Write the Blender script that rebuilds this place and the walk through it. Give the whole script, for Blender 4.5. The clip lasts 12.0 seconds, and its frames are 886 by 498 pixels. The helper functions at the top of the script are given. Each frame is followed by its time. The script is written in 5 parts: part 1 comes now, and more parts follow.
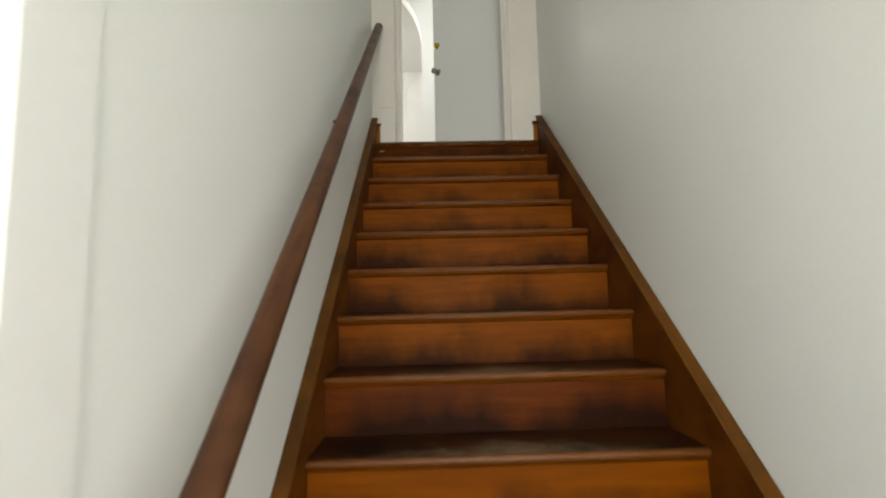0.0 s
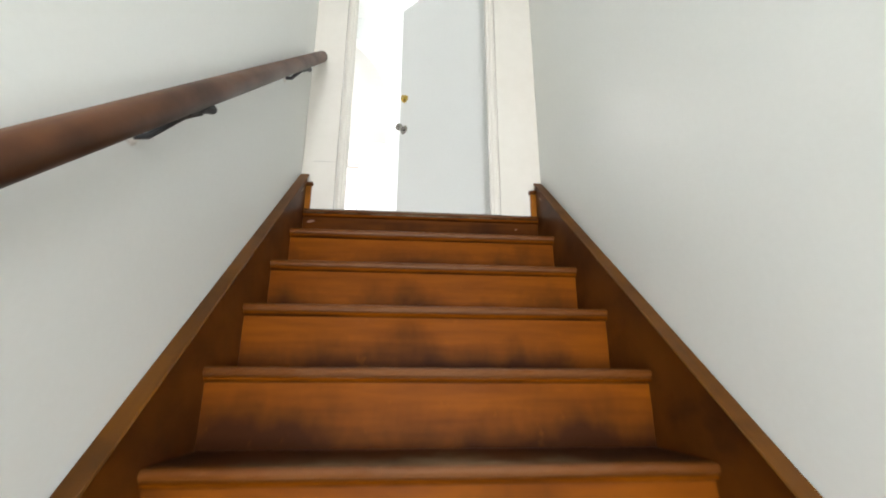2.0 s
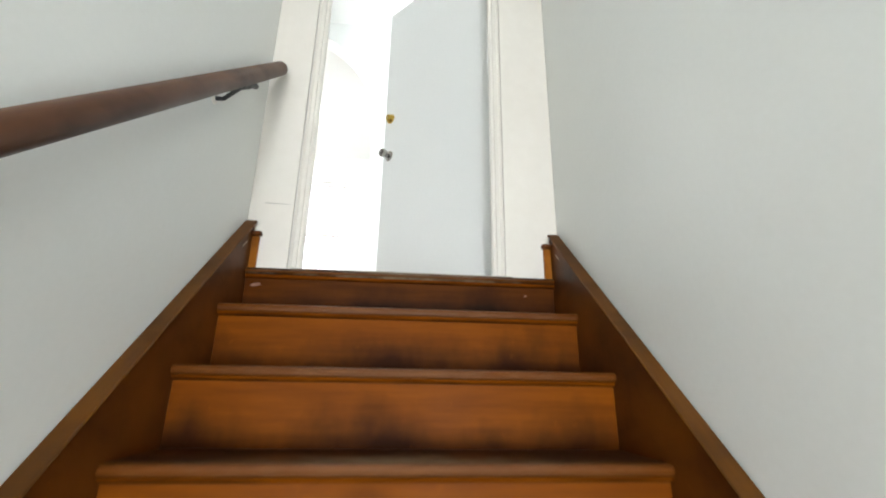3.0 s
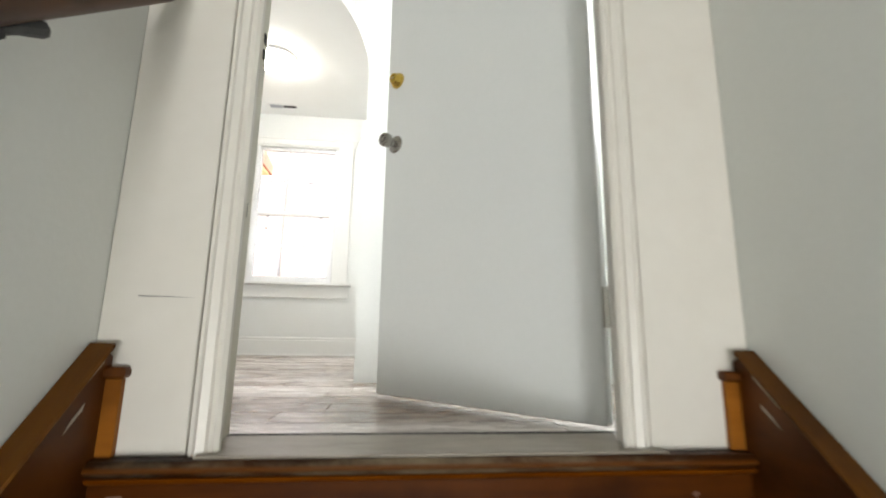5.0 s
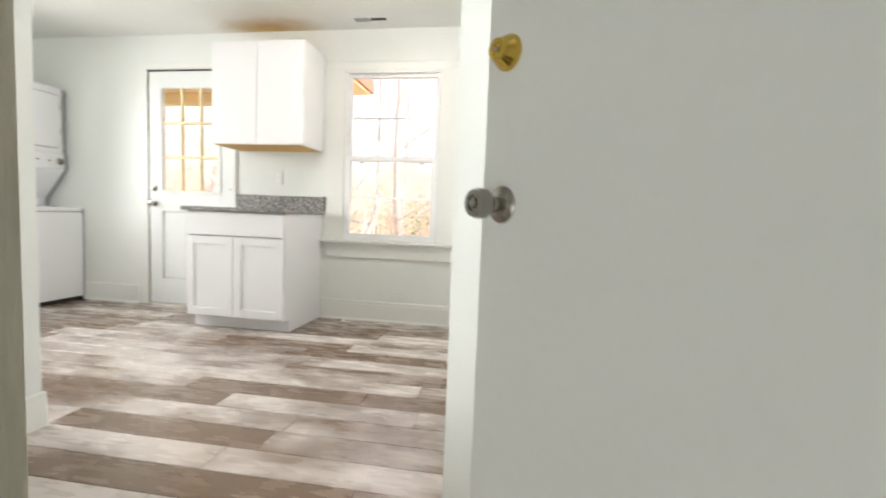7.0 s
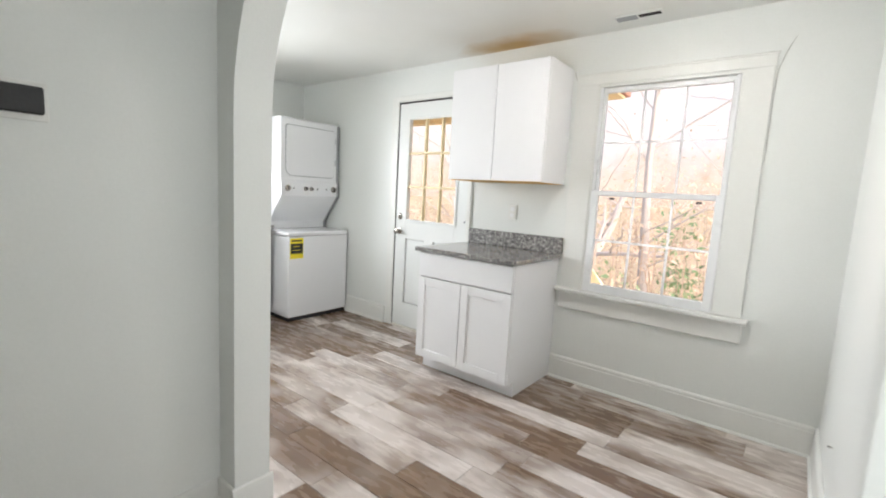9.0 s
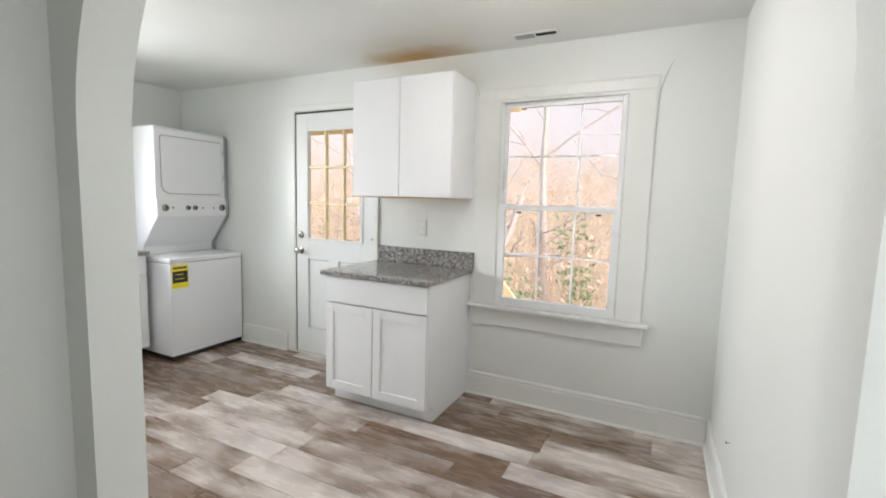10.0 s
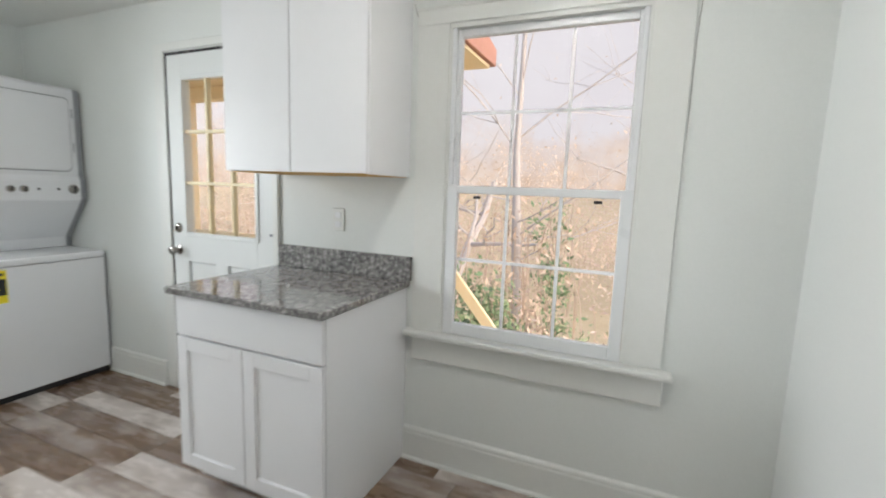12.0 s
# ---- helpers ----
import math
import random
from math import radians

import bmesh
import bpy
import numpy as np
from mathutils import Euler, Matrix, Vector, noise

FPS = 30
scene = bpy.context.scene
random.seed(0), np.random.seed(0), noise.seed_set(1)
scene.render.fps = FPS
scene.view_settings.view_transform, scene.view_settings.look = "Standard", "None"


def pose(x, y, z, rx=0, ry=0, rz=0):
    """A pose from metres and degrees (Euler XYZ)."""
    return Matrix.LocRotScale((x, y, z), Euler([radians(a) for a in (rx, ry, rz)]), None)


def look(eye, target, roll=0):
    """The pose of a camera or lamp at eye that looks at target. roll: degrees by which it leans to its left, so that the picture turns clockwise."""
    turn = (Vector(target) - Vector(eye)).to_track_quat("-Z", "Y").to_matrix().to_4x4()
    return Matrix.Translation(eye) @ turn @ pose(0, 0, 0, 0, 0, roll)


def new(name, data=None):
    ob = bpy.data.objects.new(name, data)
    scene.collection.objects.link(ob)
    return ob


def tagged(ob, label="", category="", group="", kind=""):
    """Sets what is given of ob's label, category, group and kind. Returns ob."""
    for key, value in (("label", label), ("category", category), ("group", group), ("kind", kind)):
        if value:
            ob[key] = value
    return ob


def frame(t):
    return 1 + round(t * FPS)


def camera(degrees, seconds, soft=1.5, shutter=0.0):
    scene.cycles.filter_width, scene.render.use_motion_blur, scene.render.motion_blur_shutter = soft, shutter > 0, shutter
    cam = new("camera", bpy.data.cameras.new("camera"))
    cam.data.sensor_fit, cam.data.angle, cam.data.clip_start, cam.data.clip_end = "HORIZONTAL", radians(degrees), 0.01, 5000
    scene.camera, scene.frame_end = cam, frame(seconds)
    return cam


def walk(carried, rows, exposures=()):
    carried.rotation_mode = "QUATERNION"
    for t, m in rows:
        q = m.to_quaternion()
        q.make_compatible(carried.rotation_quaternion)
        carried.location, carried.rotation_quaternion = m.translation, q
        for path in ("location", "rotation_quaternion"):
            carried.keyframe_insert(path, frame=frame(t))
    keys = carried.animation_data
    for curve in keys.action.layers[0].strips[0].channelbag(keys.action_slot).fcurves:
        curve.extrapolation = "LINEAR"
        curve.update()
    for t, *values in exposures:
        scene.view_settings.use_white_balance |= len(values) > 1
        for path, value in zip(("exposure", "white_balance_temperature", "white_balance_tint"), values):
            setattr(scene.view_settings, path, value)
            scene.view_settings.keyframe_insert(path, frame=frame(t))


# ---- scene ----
cam = camera(89.7, 12.0, soft=1.9, shutter=0.5)
PATH = [
    (0, (-0.017, 0.117, 1.401), (0.03, 2.105, 1.608), -1.4),
    (0.5, (-0.064, 0.404, 1.409), (0.225, 2.357, 1.73), 0.0),
    (1, (-0.057, 0.625, 1.449), (0.443, 2.519, 1.854), 0.7),
    (1.5, (0.069, 0.922, 1.511), (0.408, 2.821, 2.04), 0.3),
    (2, (0.104, 1.192, 1.708), (0.272, 3.101, 2.278), 0.2),
    (2.5, (0.122, 1.408, 1.903), (0.419, 3.305, 2.462), 1.4),
    (2.7, (0.176, 1.495, 1.986), (0.358, 3.392, 2.593), 0.9),
    (4.3, (0.126, 2.187, 2.557), (0.4, 4.102, 3.065), -0.2),
    (4.5, (0.106, 2.254, 2.622), (0.467, 4.171, 3.065), 0.5),
    (4.9, (0.114, 2.449, 2.754), (0.369, 4.397, 3.132), 1.1),
    (5, (0.09, 2.493, 2.774), (0.293, 4.448, 3.145), 0.9),
    (5.5, (0.077, 2.698, 2.971), (0.248, 4.674, 3.234), 1.1),
    (6, (0.1, 2.888, 3.124), (0.1, 4.883, 3.272), 1.8),
    (6.5, (0.092, 3.103, 3.29), (-0.065, 5.097, 3.297), 1.6),
    (7, (0.094, 3.277, 3.443), (-0.217, 5.247, 3.298), 2.2),
    (7.5, (0.046, 3.391, 3.555), (-0.697, 5.236, 3.341), 1.6),
    (7.7, (0.013, 3.456, 3.607), (-0.843, 5.252, 3.402), 3.1),
    (9.3, (-0.237, 3.886, 3.873), (-1.485, 5.429, 3.622), 2.8),
    (9.5, (-0.268, 3.913, 3.898), (-1.382, 5.553, 3.631), 2.2),
    (10, (-0.299, 3.935, 3.916), (-1.18, 5.719, 3.706), 1.6),
    (10.5, (-0.315, 3.968, 3.902), (-1.187, 5.745, 3.615), 0.9),
    (11, (-0.352, 4.151, 3.891), (-1.084, 5.976, 3.522), 0.6),
    (11.5, (-0.446, 4.534, 3.893), (-1.244, 6.343, 3.591), 0.3),
    (12, (-0.529, 4.958, 3.891), (-1.305, 6.782, 3.625), 2.0),
]
walk(cam, [(t, look(eye, target, roll)) for t, eye, target, roll in PATH], exposures=[(0.0, 1.72, 7150, 12), (0.5, 2.2, 6450, 13), (1.0, 2.36, 6500, 13), (2.0, 2.72, 6500, 13), (2.5, 2.74, 6450, 12), (4.5, 2.45, 6250, 12), (5.0, 2.25, 6750, 12), (5.5, 1.98, 6800, 12), (6.0, 1.8, 7150, 12), (6.5, 1.8, 7150, 11), (7.5, 2.0, 6700, 12), (9.5, 1.56, 6600, 12), (10.5, 1.46, 6600, 12), (11.0, 1.5, 6450, 12), (12.0, 1.24, 6450, 10)])

# ---- light ----
world = bpy.data.worlds.new("world")
scene.world = world
world.use_nodes = True
wn = world.node_tree
sky = wn.nodes.new("ShaderNodeTexSky")
sky.sky_type = "NISHITA"
sky.sun_disc = False
sky.sun_elevation = radians(38)
sky.sun_rotation = radians(112)
sky.dust_density = 2.5
sky.air_density = 1.0
sky.ozone_density = 0.6
wn.links.new(sky.outputs[0], wn.nodes["Background"].inputs[0])
wn.nodes["Background"].inputs[1].default_value = 0.15

sun_data = bpy.data.lights.new("sun", "SUN")
sun_data.energy, sun_data.angle, sun_data.color = 0.7, radians(40.0), (1.0, 0.95, 0.88)
sun = new("sun", sun_data)
az, el = radians(112), radians(38)
sun.matrix_world = look((math.sin(az) * math.cos(el) * 40, math.cos(az) * math.cos(el) * 40, math.sin(el) * 40), (0, 0, 0))


def window_light(name, at, to, w, h, watts, colour, spread=180):
    d = bpy.data.lights.new(name, "AREA")
    d.shape, d.size, d.size_y, d.energy, d.color = "RECTANGLE", w, h, watts, colour
    d.spread = radians(spread)
    o = new(name, d)
    o.matrix_world = look(at, to)
    return o


# daylight in the entry doorway and the side doorway at the foot of the stairs, and in the kitchen's side window
window_light("entry_daylight", (0.32, -3.62, 1.5), (0.0, 2.0, 2.3), 0.9, 1.8, 28, (0.94, 0.98, 1.0))
window_light("side_doorway_daylight", (-0.49, -0.43, 1.5), (0.9, 1.2, 2.9), 0.8, 1.4, 5.0, (0.95, 0.99, 1.0))
window_light("side_window_daylight", (-4.63, 5.22, 4.05), (0.0, 5.1, 3.4), 0.95, 1.1, 15.0, (0.93, 0.97, 1.0), 125)
# fill lamp added out of view by the stair foot, for the left wall
window_light("foot_fill_light", (0.9, -1.3, 1.5), (-0.46, 1.5, 1.7), 0.85, 1.15, 11, (0.96, 0.99, 1.0))
# fill lamp added at the hall's far end, unseen behind the open door
window_light("hall_fill_light", (1.14, 4.08, 3.85), (-1.8, 4.3, 3.4), 0.8, 1.2, 8.5, (0.93, 0.97, 1.0))

# ---- materials ----


def shader(name):
    m = bpy.data.materials.new(name)
    m.use_nodes = True
    t = m.node_tree
    return m, t, t.nodes["Principled BSDF"]


def node(t, kind, ins=(), operation=""):
    n = t.nodes.new(kind)
    if operation:
        n.operation = operation
    for key, v in dict(ins).items():
        if isinstance(v, bpy.types.NodeSocket):
            t.links.new(v, n.inputs[key])
        else:
            n.inputs[key].default_value = v
    return n


def rgb(c):
    return (c[0], c[1], c[2], 1.0)


def ramp(t, fac, stops):
    n = t.nodes.new("ShaderNodeValToRGB")
    t.links.new(fac, n.inputs[0])
    e = n.color_ramp.elements
    while len(e) < len(stops):
        e.new(0.5)
    for el_, (p, c) in zip(e, stops):
        el_.position, el_.color = p, rgb(c)
    return n.outputs[0]


def coords(t, stretch=(1, 1, 1), vary=False):
    tc = t.nodes.new("ShaderNodeTexCoord")
    mp = node(t, "ShaderNodeMapping", {"Vector": tc.outputs["Object"], "Scale": stretch})
    if vary:
        info = t.nodes.new("ShaderNodeObjectInfo")
        mul = node(t, "ShaderNodeMath", {0: info.outputs["Random"], 1: 37.0}, operation="MULTIPLY")
        comb = node(t, "ShaderNodeCombineXYZ", {0: mul.outputs[0], 1: mul.outputs[0], 2: mul.outputs[0]})
        t.links.new(comb.outputs[0], mp.inputs["Location"])
    return mp.outputs[0]


def noisy(t, vec, scale, detail=4.0, rough=0.55):
    return node(t, "ShaderNodeTexNoise", {"Vector": vec, "Scale": scale, "Detail": detail, "Roughness": rough}).outputs["Fac"]


def mixed(t, fac, a, b, blend="MIX"):
    n = t.nodes.new("ShaderNodeMix")
    n.data_type, n.blend_type = "RGBA", blend
    for sock, v in ((n.inputs[0], fac), (n.inputs[6], a), (n.inputs[7], b)):
        if isinstance(v, bpy.types.NodeSocket):
            t.links.new(v, sock)
        else:
            sock.default_value = v if isinstance(v, float) else rgb(v)
    return n.outputs[2]


def bumped(t, bsdf, height, strength, distance=0.01):
    b = node(t, "ShaderNodeBump", {"Height": height, "Strength": strength, "Distance": distance})
    t.links.new(b.outputs[0], bsdf.inputs["Normal"])


def surface(name, a, b, rough, scale=6.0, fine=60.0, stretch=(1, 1, 1), bump=0.1, metal=0.0, coat=0.0, vary=False, spread=0.12):
    """Two tones mixed at a broad and a fine scale, with relief and uneven gloss."""
    m, t, p = shader(name)
    v = coords(t, stretch, vary)
    n1, n2 = noisy(t, v, scale), noisy(t, v, fine, 3.0)
    both = node(t, "ShaderNodeMath", {0: n1, 1: n2}, operation="ADD").outputs[0]
    col = ramp(t, node(t, "ShaderNodeMath", {0: both, 1: 0.5}, operation="MULTIPLY").outputs[0], [(0.22, a), (0.78, b)])
    t.links.new(col, p.inputs["Base Color"])
    r = node(t, "ShaderNodeMapRange", {0: n1, 3: max(0.03, rough - spread), 4: min(1.0, rough + spread)})
    t.links.new(r.outputs[0], p.inputs["Roughness"])
    p.inputs["Metallic"].default_value = metal
    p.inputs["Coat Weight"].default_value = coat
    p.inputs["Coat Roughness"].default_value = 0.12
    if bump:
        bumped(t, p, n2, bump)
    return m


M = {}
M["wall"] = surface("wall_paint", (0.725, 0.745, 0.72), (0.775, 0.79, 0.77), 0.46, 1.3, 90, bump=0.05, spread=0.05)
M["stairwall"] = surface("stairwell_paint", (0.735, 0.75, 0.715), (0.78, 0.795, 0.765), 0.42, 1.1, 70, bump=0.06, spread=0.04)
M["trim"] = surface("trim_paint", (0.745, 0.75, 0.72), (0.785, 0.79, 0.765), 0.34, 3.0, 50, bump=0.04, spread=0.04)
M["oldtrim"] = surface("old_trim_paint", (0.665, 0.63, 0.565), (0.73, 0.7, 0.64), 0.4, 2.0, 18, bump=0.05, spread=0.05)
# left jamb, its stop and strike: darker, more olive tone than the right jamb
M["jamb"] = surface("olive_jamb_paint", (0.5, 0.46, 0.36), (0.7, 0.66, 0.56), 0.4, 3.0, 30, (3, 3, 0.5), 0.25)
M["muntin"] = surface("aged_cream_paint", (0.8, 0.66, 0.38), (0.86, 0.74, 0.48), 0.4, 6, 60)
M["doorpaint"] = surface("door_paint", (0.745, 0.765, 0.75), (0.785, 0.8, 0.79), 0.44, 1.5, 60, bump=0.03, spread=0.03)
M["cabinet"] = surface("cabinet_lacquer", (0.8, 0.8, 0.81), (0.82, 0.82, 0.83), 0.32, 2.0, 30, bump=0.01, spread=0.02)
M["rawwood"] = surface("unfinished_plywood", (0.66, 0.37, 0.09), (0.72, 0.44, 0.13), 0.6, 5, 40, (0.3, 3, 3), 0.08)
M["enamel"] = surface("white_enamel", (0.79, 0.8, 0.82), (0.81, 0.82, 0.84), 0.24, 2.0, 30, bump=0.0, spread=0.02)
M["greyplastic"] = surface("grey_plastic", (0.3, 0.31, 0.33), (0.36, 0.37, 0.39), 0.45, 8, 60)
M["black"] = surface("black_plastic", (0.012, 0.012, 0.013), (0.02, 0.02, 0.021), 0.5, 8, 60)
M["hole"] = surface("dark_mortise", (0.006, 0.005, 0.005), (0.012, 0.01, 0.009), 0.9, 20, 90)
M["crack"] = surface("plaster_crack", (0.36, 0.35, 0.33), (0.48, 0.47, 0.44), 0.8, 20, 90)
M["smear"] = surface("worn_paint_smear", (0.3, 0.235, 0.17), (0.5, 0.43, 0.35), 0.5, 30, 120)
M["redpatch"] = surface("reddish_pale_patch", (0.16, 0.075, 0.045), (0.3, 0.17, 0.12), 0.35, 30, 120)
M["scrape"] = surface("dark_scrape", (0.07, 0.055, 0.035), (0.12, 0.1, 0.07), 0.8, 20, 90)
M["brass"] = surface("brass", (0.62, 0.42, 0.08), (0.7, 0.5, 0.13), 0.24, 15, 120, metal=1.0, bump=0.02)
M["nickel"] = surface("satin_nickel", (0.3, 0.28, 0.26), (0.38, 0.36, 0.33), 0.22, 15, 120, metal=1.0, bump=0.02)
M["hinge"] = surface("dull_steel", (0.36, 0.34, 0.3), (0.48, 0.46, 0.41), 0.4, 20, 120, metal=1.0, bump=0.05)
M["yellow"] = surface("yellow_paper", (0.85, 0.7, 0.02), (0.88, 0.74, 0.03), 0.5, 4, 60, bump=0.0)
M["ink"] = surface("black_ink", (0.015, 0.015, 0.012), (0.03, 0.03, 0.02), 0.5, 4, 60, bump=0.0)
M["vinylwin"] = surface("window_vinyl", (0.8, 0.81, 0.82), (0.83, 0.84, 0.85), 0.3, 3, 40, bump=0.01)
M["bark"] = surface("bark", (0.42, 0.36, 0.33), (0.56, 0.5, 0.46), 0.9, 6, 40, (3, 3, 0.6), 0.6)
M["porchwood"] = surface("porch_lumber", (0.84, 0.66, 0.4), (0.9, 0.76, 0.52), 0.7, 4, 40, (3, 3, 0.4), 0.2)
M["shingle"] = surface("reddish_shingle", (0.36, 0.17, 0.13), (0.48, 0.26, 0.2), 0.9, 12, 90, bump=0.4)
M["grass"] = surface("winter_grass", (0.38, 0.29, 0.17), (0.5, 0.41, 0.27), 0.95, 0.6, 9, bump=0.6)
M["sill"] = surface("worn_threshold", (0.17, 0.135, 0.095), (0.46, 0.42, 0.36), 0.42, 5.0, 26, (0.6, 3, 3), 0.15)
M["siding"] = surface("outer_siding", (0.6, 0.6, 0.57), (0.66, 0.66, 0.63), 0.6, 3, 50)


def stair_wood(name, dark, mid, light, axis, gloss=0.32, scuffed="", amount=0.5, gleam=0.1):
    """Varnished, worn stair wood with the grain along one axis. scuffed: risers darker towards the bottom, foot-worn
    nosings on treads.
    """
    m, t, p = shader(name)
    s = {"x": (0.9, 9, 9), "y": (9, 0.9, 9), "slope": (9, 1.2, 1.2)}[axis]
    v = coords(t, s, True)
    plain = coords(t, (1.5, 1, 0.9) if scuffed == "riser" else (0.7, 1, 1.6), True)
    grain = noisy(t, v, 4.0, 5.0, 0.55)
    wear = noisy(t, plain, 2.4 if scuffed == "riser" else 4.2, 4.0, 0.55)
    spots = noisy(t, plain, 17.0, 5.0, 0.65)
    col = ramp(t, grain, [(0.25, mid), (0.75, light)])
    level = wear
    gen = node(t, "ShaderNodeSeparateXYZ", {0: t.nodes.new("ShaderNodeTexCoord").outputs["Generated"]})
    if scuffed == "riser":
        # the darkening grows towards the bottom of the riser, broken by noise
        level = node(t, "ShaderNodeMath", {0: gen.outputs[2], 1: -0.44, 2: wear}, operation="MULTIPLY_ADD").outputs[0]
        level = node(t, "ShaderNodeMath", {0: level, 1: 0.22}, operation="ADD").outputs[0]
    darkened = ramp(t, level, [(amount - 0.12, (0, 0, 0)), (amount + 0.2, (0.94, 0.94, 0.94))])
    col = mixed(t, darkened, col, dark)
    pale = (light[0] * 1.4, light[1] * 1.5, light[2] * 2.2)
    if scuffed == "tread":
        front = node(t, "ShaderNodeMath", {0: gen.outputs[1], 1: -0.55, 2: 0.4}, operation="MULTIPLY_ADD").outputs[0]
        off = node(t, "ShaderNodeMath", {0: gen.outputs[0], 1: 0.5}, operation="SUBTRACT").outputs[0]
        off = node(t, "ShaderNodeMath", {0: off}, operation="ABSOLUTE").outputs[0]
        mid_ = node(t, "ShaderNodeMath", {0: off, 1: -0.85, 2: front}, operation="MULTIPLY_ADD").outputs[0]
        mid_ = node(t, "ShaderNodeMath", {0: mid_, 1: spots}, operation="ADD").outputs[0]
        col = mixed(t, ramp(t, mid_, [(0.5, (0, 0, 0)), (0.85, (0.7, 0.7, 0.7))]), col, (0.23, 0.175, 0.11))
    scuff = ramp(t, spots, [(0.64, (0, 0, 0)), (0.82, (0.4, 0.4, 0.4))])
    col = mixed(t, scuff, col, pale)
    if scuffed == "tread":
        edge = ramp(t, gen.outputs[1], [(0.05, (0.85, 0.85, 0.85)), (0.1, (0, 0, 0))])
        col = mixed(t, edge, col, mixed(t, grain, (0.075, 0.02, 0.001), (0.17, 0.05, 0.004)))
    t.links.new(col, p.inputs["Base Color"])
    r = node(t, "ShaderNodeMapRange", {0: wear, 3: gloss - 0.06, 4: gloss + 0.2})
    t.links.new(r.outputs[0], p.inputs["Roughness"])
    p.inputs["Specular IOR Level"].default_value = gleam
    bumped(t, p, grain, 0.1)
    return m


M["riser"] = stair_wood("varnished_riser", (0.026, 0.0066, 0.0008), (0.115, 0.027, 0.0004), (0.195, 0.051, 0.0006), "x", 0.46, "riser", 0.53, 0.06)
# riser under the landing: the same wood in a much darker tone
M["topriser"] = stair_wood("dark_top_riser", (0.012, 0.004, 0.001), (0.05, 0.013, 0.001), (0.1, 0.026, 0.0015), "x", 0.42, "riser", 0.48, 0.06)
M["tread"] = stair_wood("worn_tread", (0.009, 0.004, 0.0015), (0.034, 0.0095, 0.001), (0.068, 0.019, 0.002), "x", 0.4, "tread", 0.47, 0.2)
M["skirt"] = stair_wood("varnished_skirt", (0.02, 0.006, 0.001), (0.066, 0.018, 0.0012), (0.14, 0.04, 0.002), "slope", 0.4, "", 0.6, 0.25)
# cap strip of the skirt boards, toned lighter as if light fell on it
M["capwood"] = stair_wood("lit_board_edge", (0.028, 0.009, 0.001), (0.076, 0.0255, 0.0015), (0.128, 0.045, 0.003), "slope", 0.42, "", 0.58, 0.2)
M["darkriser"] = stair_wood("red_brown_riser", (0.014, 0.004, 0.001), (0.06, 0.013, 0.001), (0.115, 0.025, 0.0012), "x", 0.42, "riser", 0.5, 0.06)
M["returnwood"] = stair_wood("bright_varnish", (0.09, 0.026, 0.004), (0.22, 0.072, 0.008), (0.31, 0.11, 0.013), "x", 0.36, "", 0.58)
M["rail"] = stair_wood("varnished_rail", (0.02, 0.0075, 0.004), (0.055, 0.0205, 0.008), (0.11, 0.044, 0.018), "slope", 0.36, "", 0.54, 0.2)


def plank_material():
    """Printed vinyl plank: brown and grey clouds along the board, soft grain and a few knots."""
    m, t, p = shader("vinyl_plank")
    info = t.nodes.new("ShaderNodeObjectInfo")
    v = coords(t, (1.6, 7, 7), True)
    broad = coords(t, (1.5, 2.8, 1), True)
    grain = noisy(t, v, 3.5, 3.0, 0.5)
    cloud = noisy(t, broad, 2.2, 3.0, 0.45)
    hue = noisy(t, broad, 1.5, 2.5, 0.5)
    brown = ramp(t, grain, [(0.2, (0.14, 0.08, 0.043)), (0.8, (0.2, 0.12, 0.068))])
    grey = ramp(t, grain, [(0.2, (0.6, 0.53, 0.485)), (0.8, (0.65, 0.585, 0.545))])
    tone = node(t, "ShaderNodeMath", {0: info.outputs["Random"], 1: 0.6}, operation="SUBTRACT").outputs[0]
    fac = node(t, "ShaderNodeMath", {0: tone, 1: 0.62, 2: cloud}, operation="MULTIPLY_ADD").outputs[0]
    col = mixed(t, ramp(t, fac, [(0.27, (0, 0, 0)), (0.63, (1, 1, 1))]), brown, grey)
    col = mixed(t, ramp(t, hue, [(0.5, (0, 0, 0)), (0.68, (0.6, 0.6, 0.6))]), col, (0.17, 0.108, 0.078))
    knots = noisy(t, coords(t, (2.2, 9, 9), True), 3.0, 2.0, 0.5)
    col = mixed(t, ramp(t, knots, [(0.68, (0, 0, 0)), (0.8, (0.7, 0.7, 0.7))]), col, (0.07, 0.045, 0.032))
    t.links.new(col, p.inputs["Base Color"])
    r = node(t, "ShaderNodeMapRange", {0: grain, 3: 0.2, 4: 0.34})
    t.links.new(r.outputs[0], p.inputs["Roughness"])
    p.inputs["Specular IOR Level"].default_value = 0.75
    p.inputs["Coat Weight"].default_value = 0.55
    p.inputs["Coat Roughness"].default_value = 0.3
    bumped(t, p, grain, 0.03, 0.003)
    return m


M["plank"] = plank_material()


def granite():
    m, t, p = shader("speckled_granite")
    v = coords(t)
    big, small = noisy(t, v, 46.0, 4.0, 0.7), noisy(t, v, 110.0, 2.0, 0.6)
    col = ramp(t, big, [(0.36, (0.08, 0.076, 0.073)), (0.5, (0.21, 0.2, 0.195)), (0.64, (0.42, 0.4, 0.385))])
    col = mixed(t, ramp(t, small, [(0.58, (0, 0, 0)), (0.66, (0.9, 0.9, 0.9))]), col, (0.045, 0.042, 0.04))
    t.links.new(col, p.inputs["Base Color"])
    p.inputs["Roughness"].default_value = 0.08
    p.inputs["Specular IOR Level"].default_value = 0.9
    return m


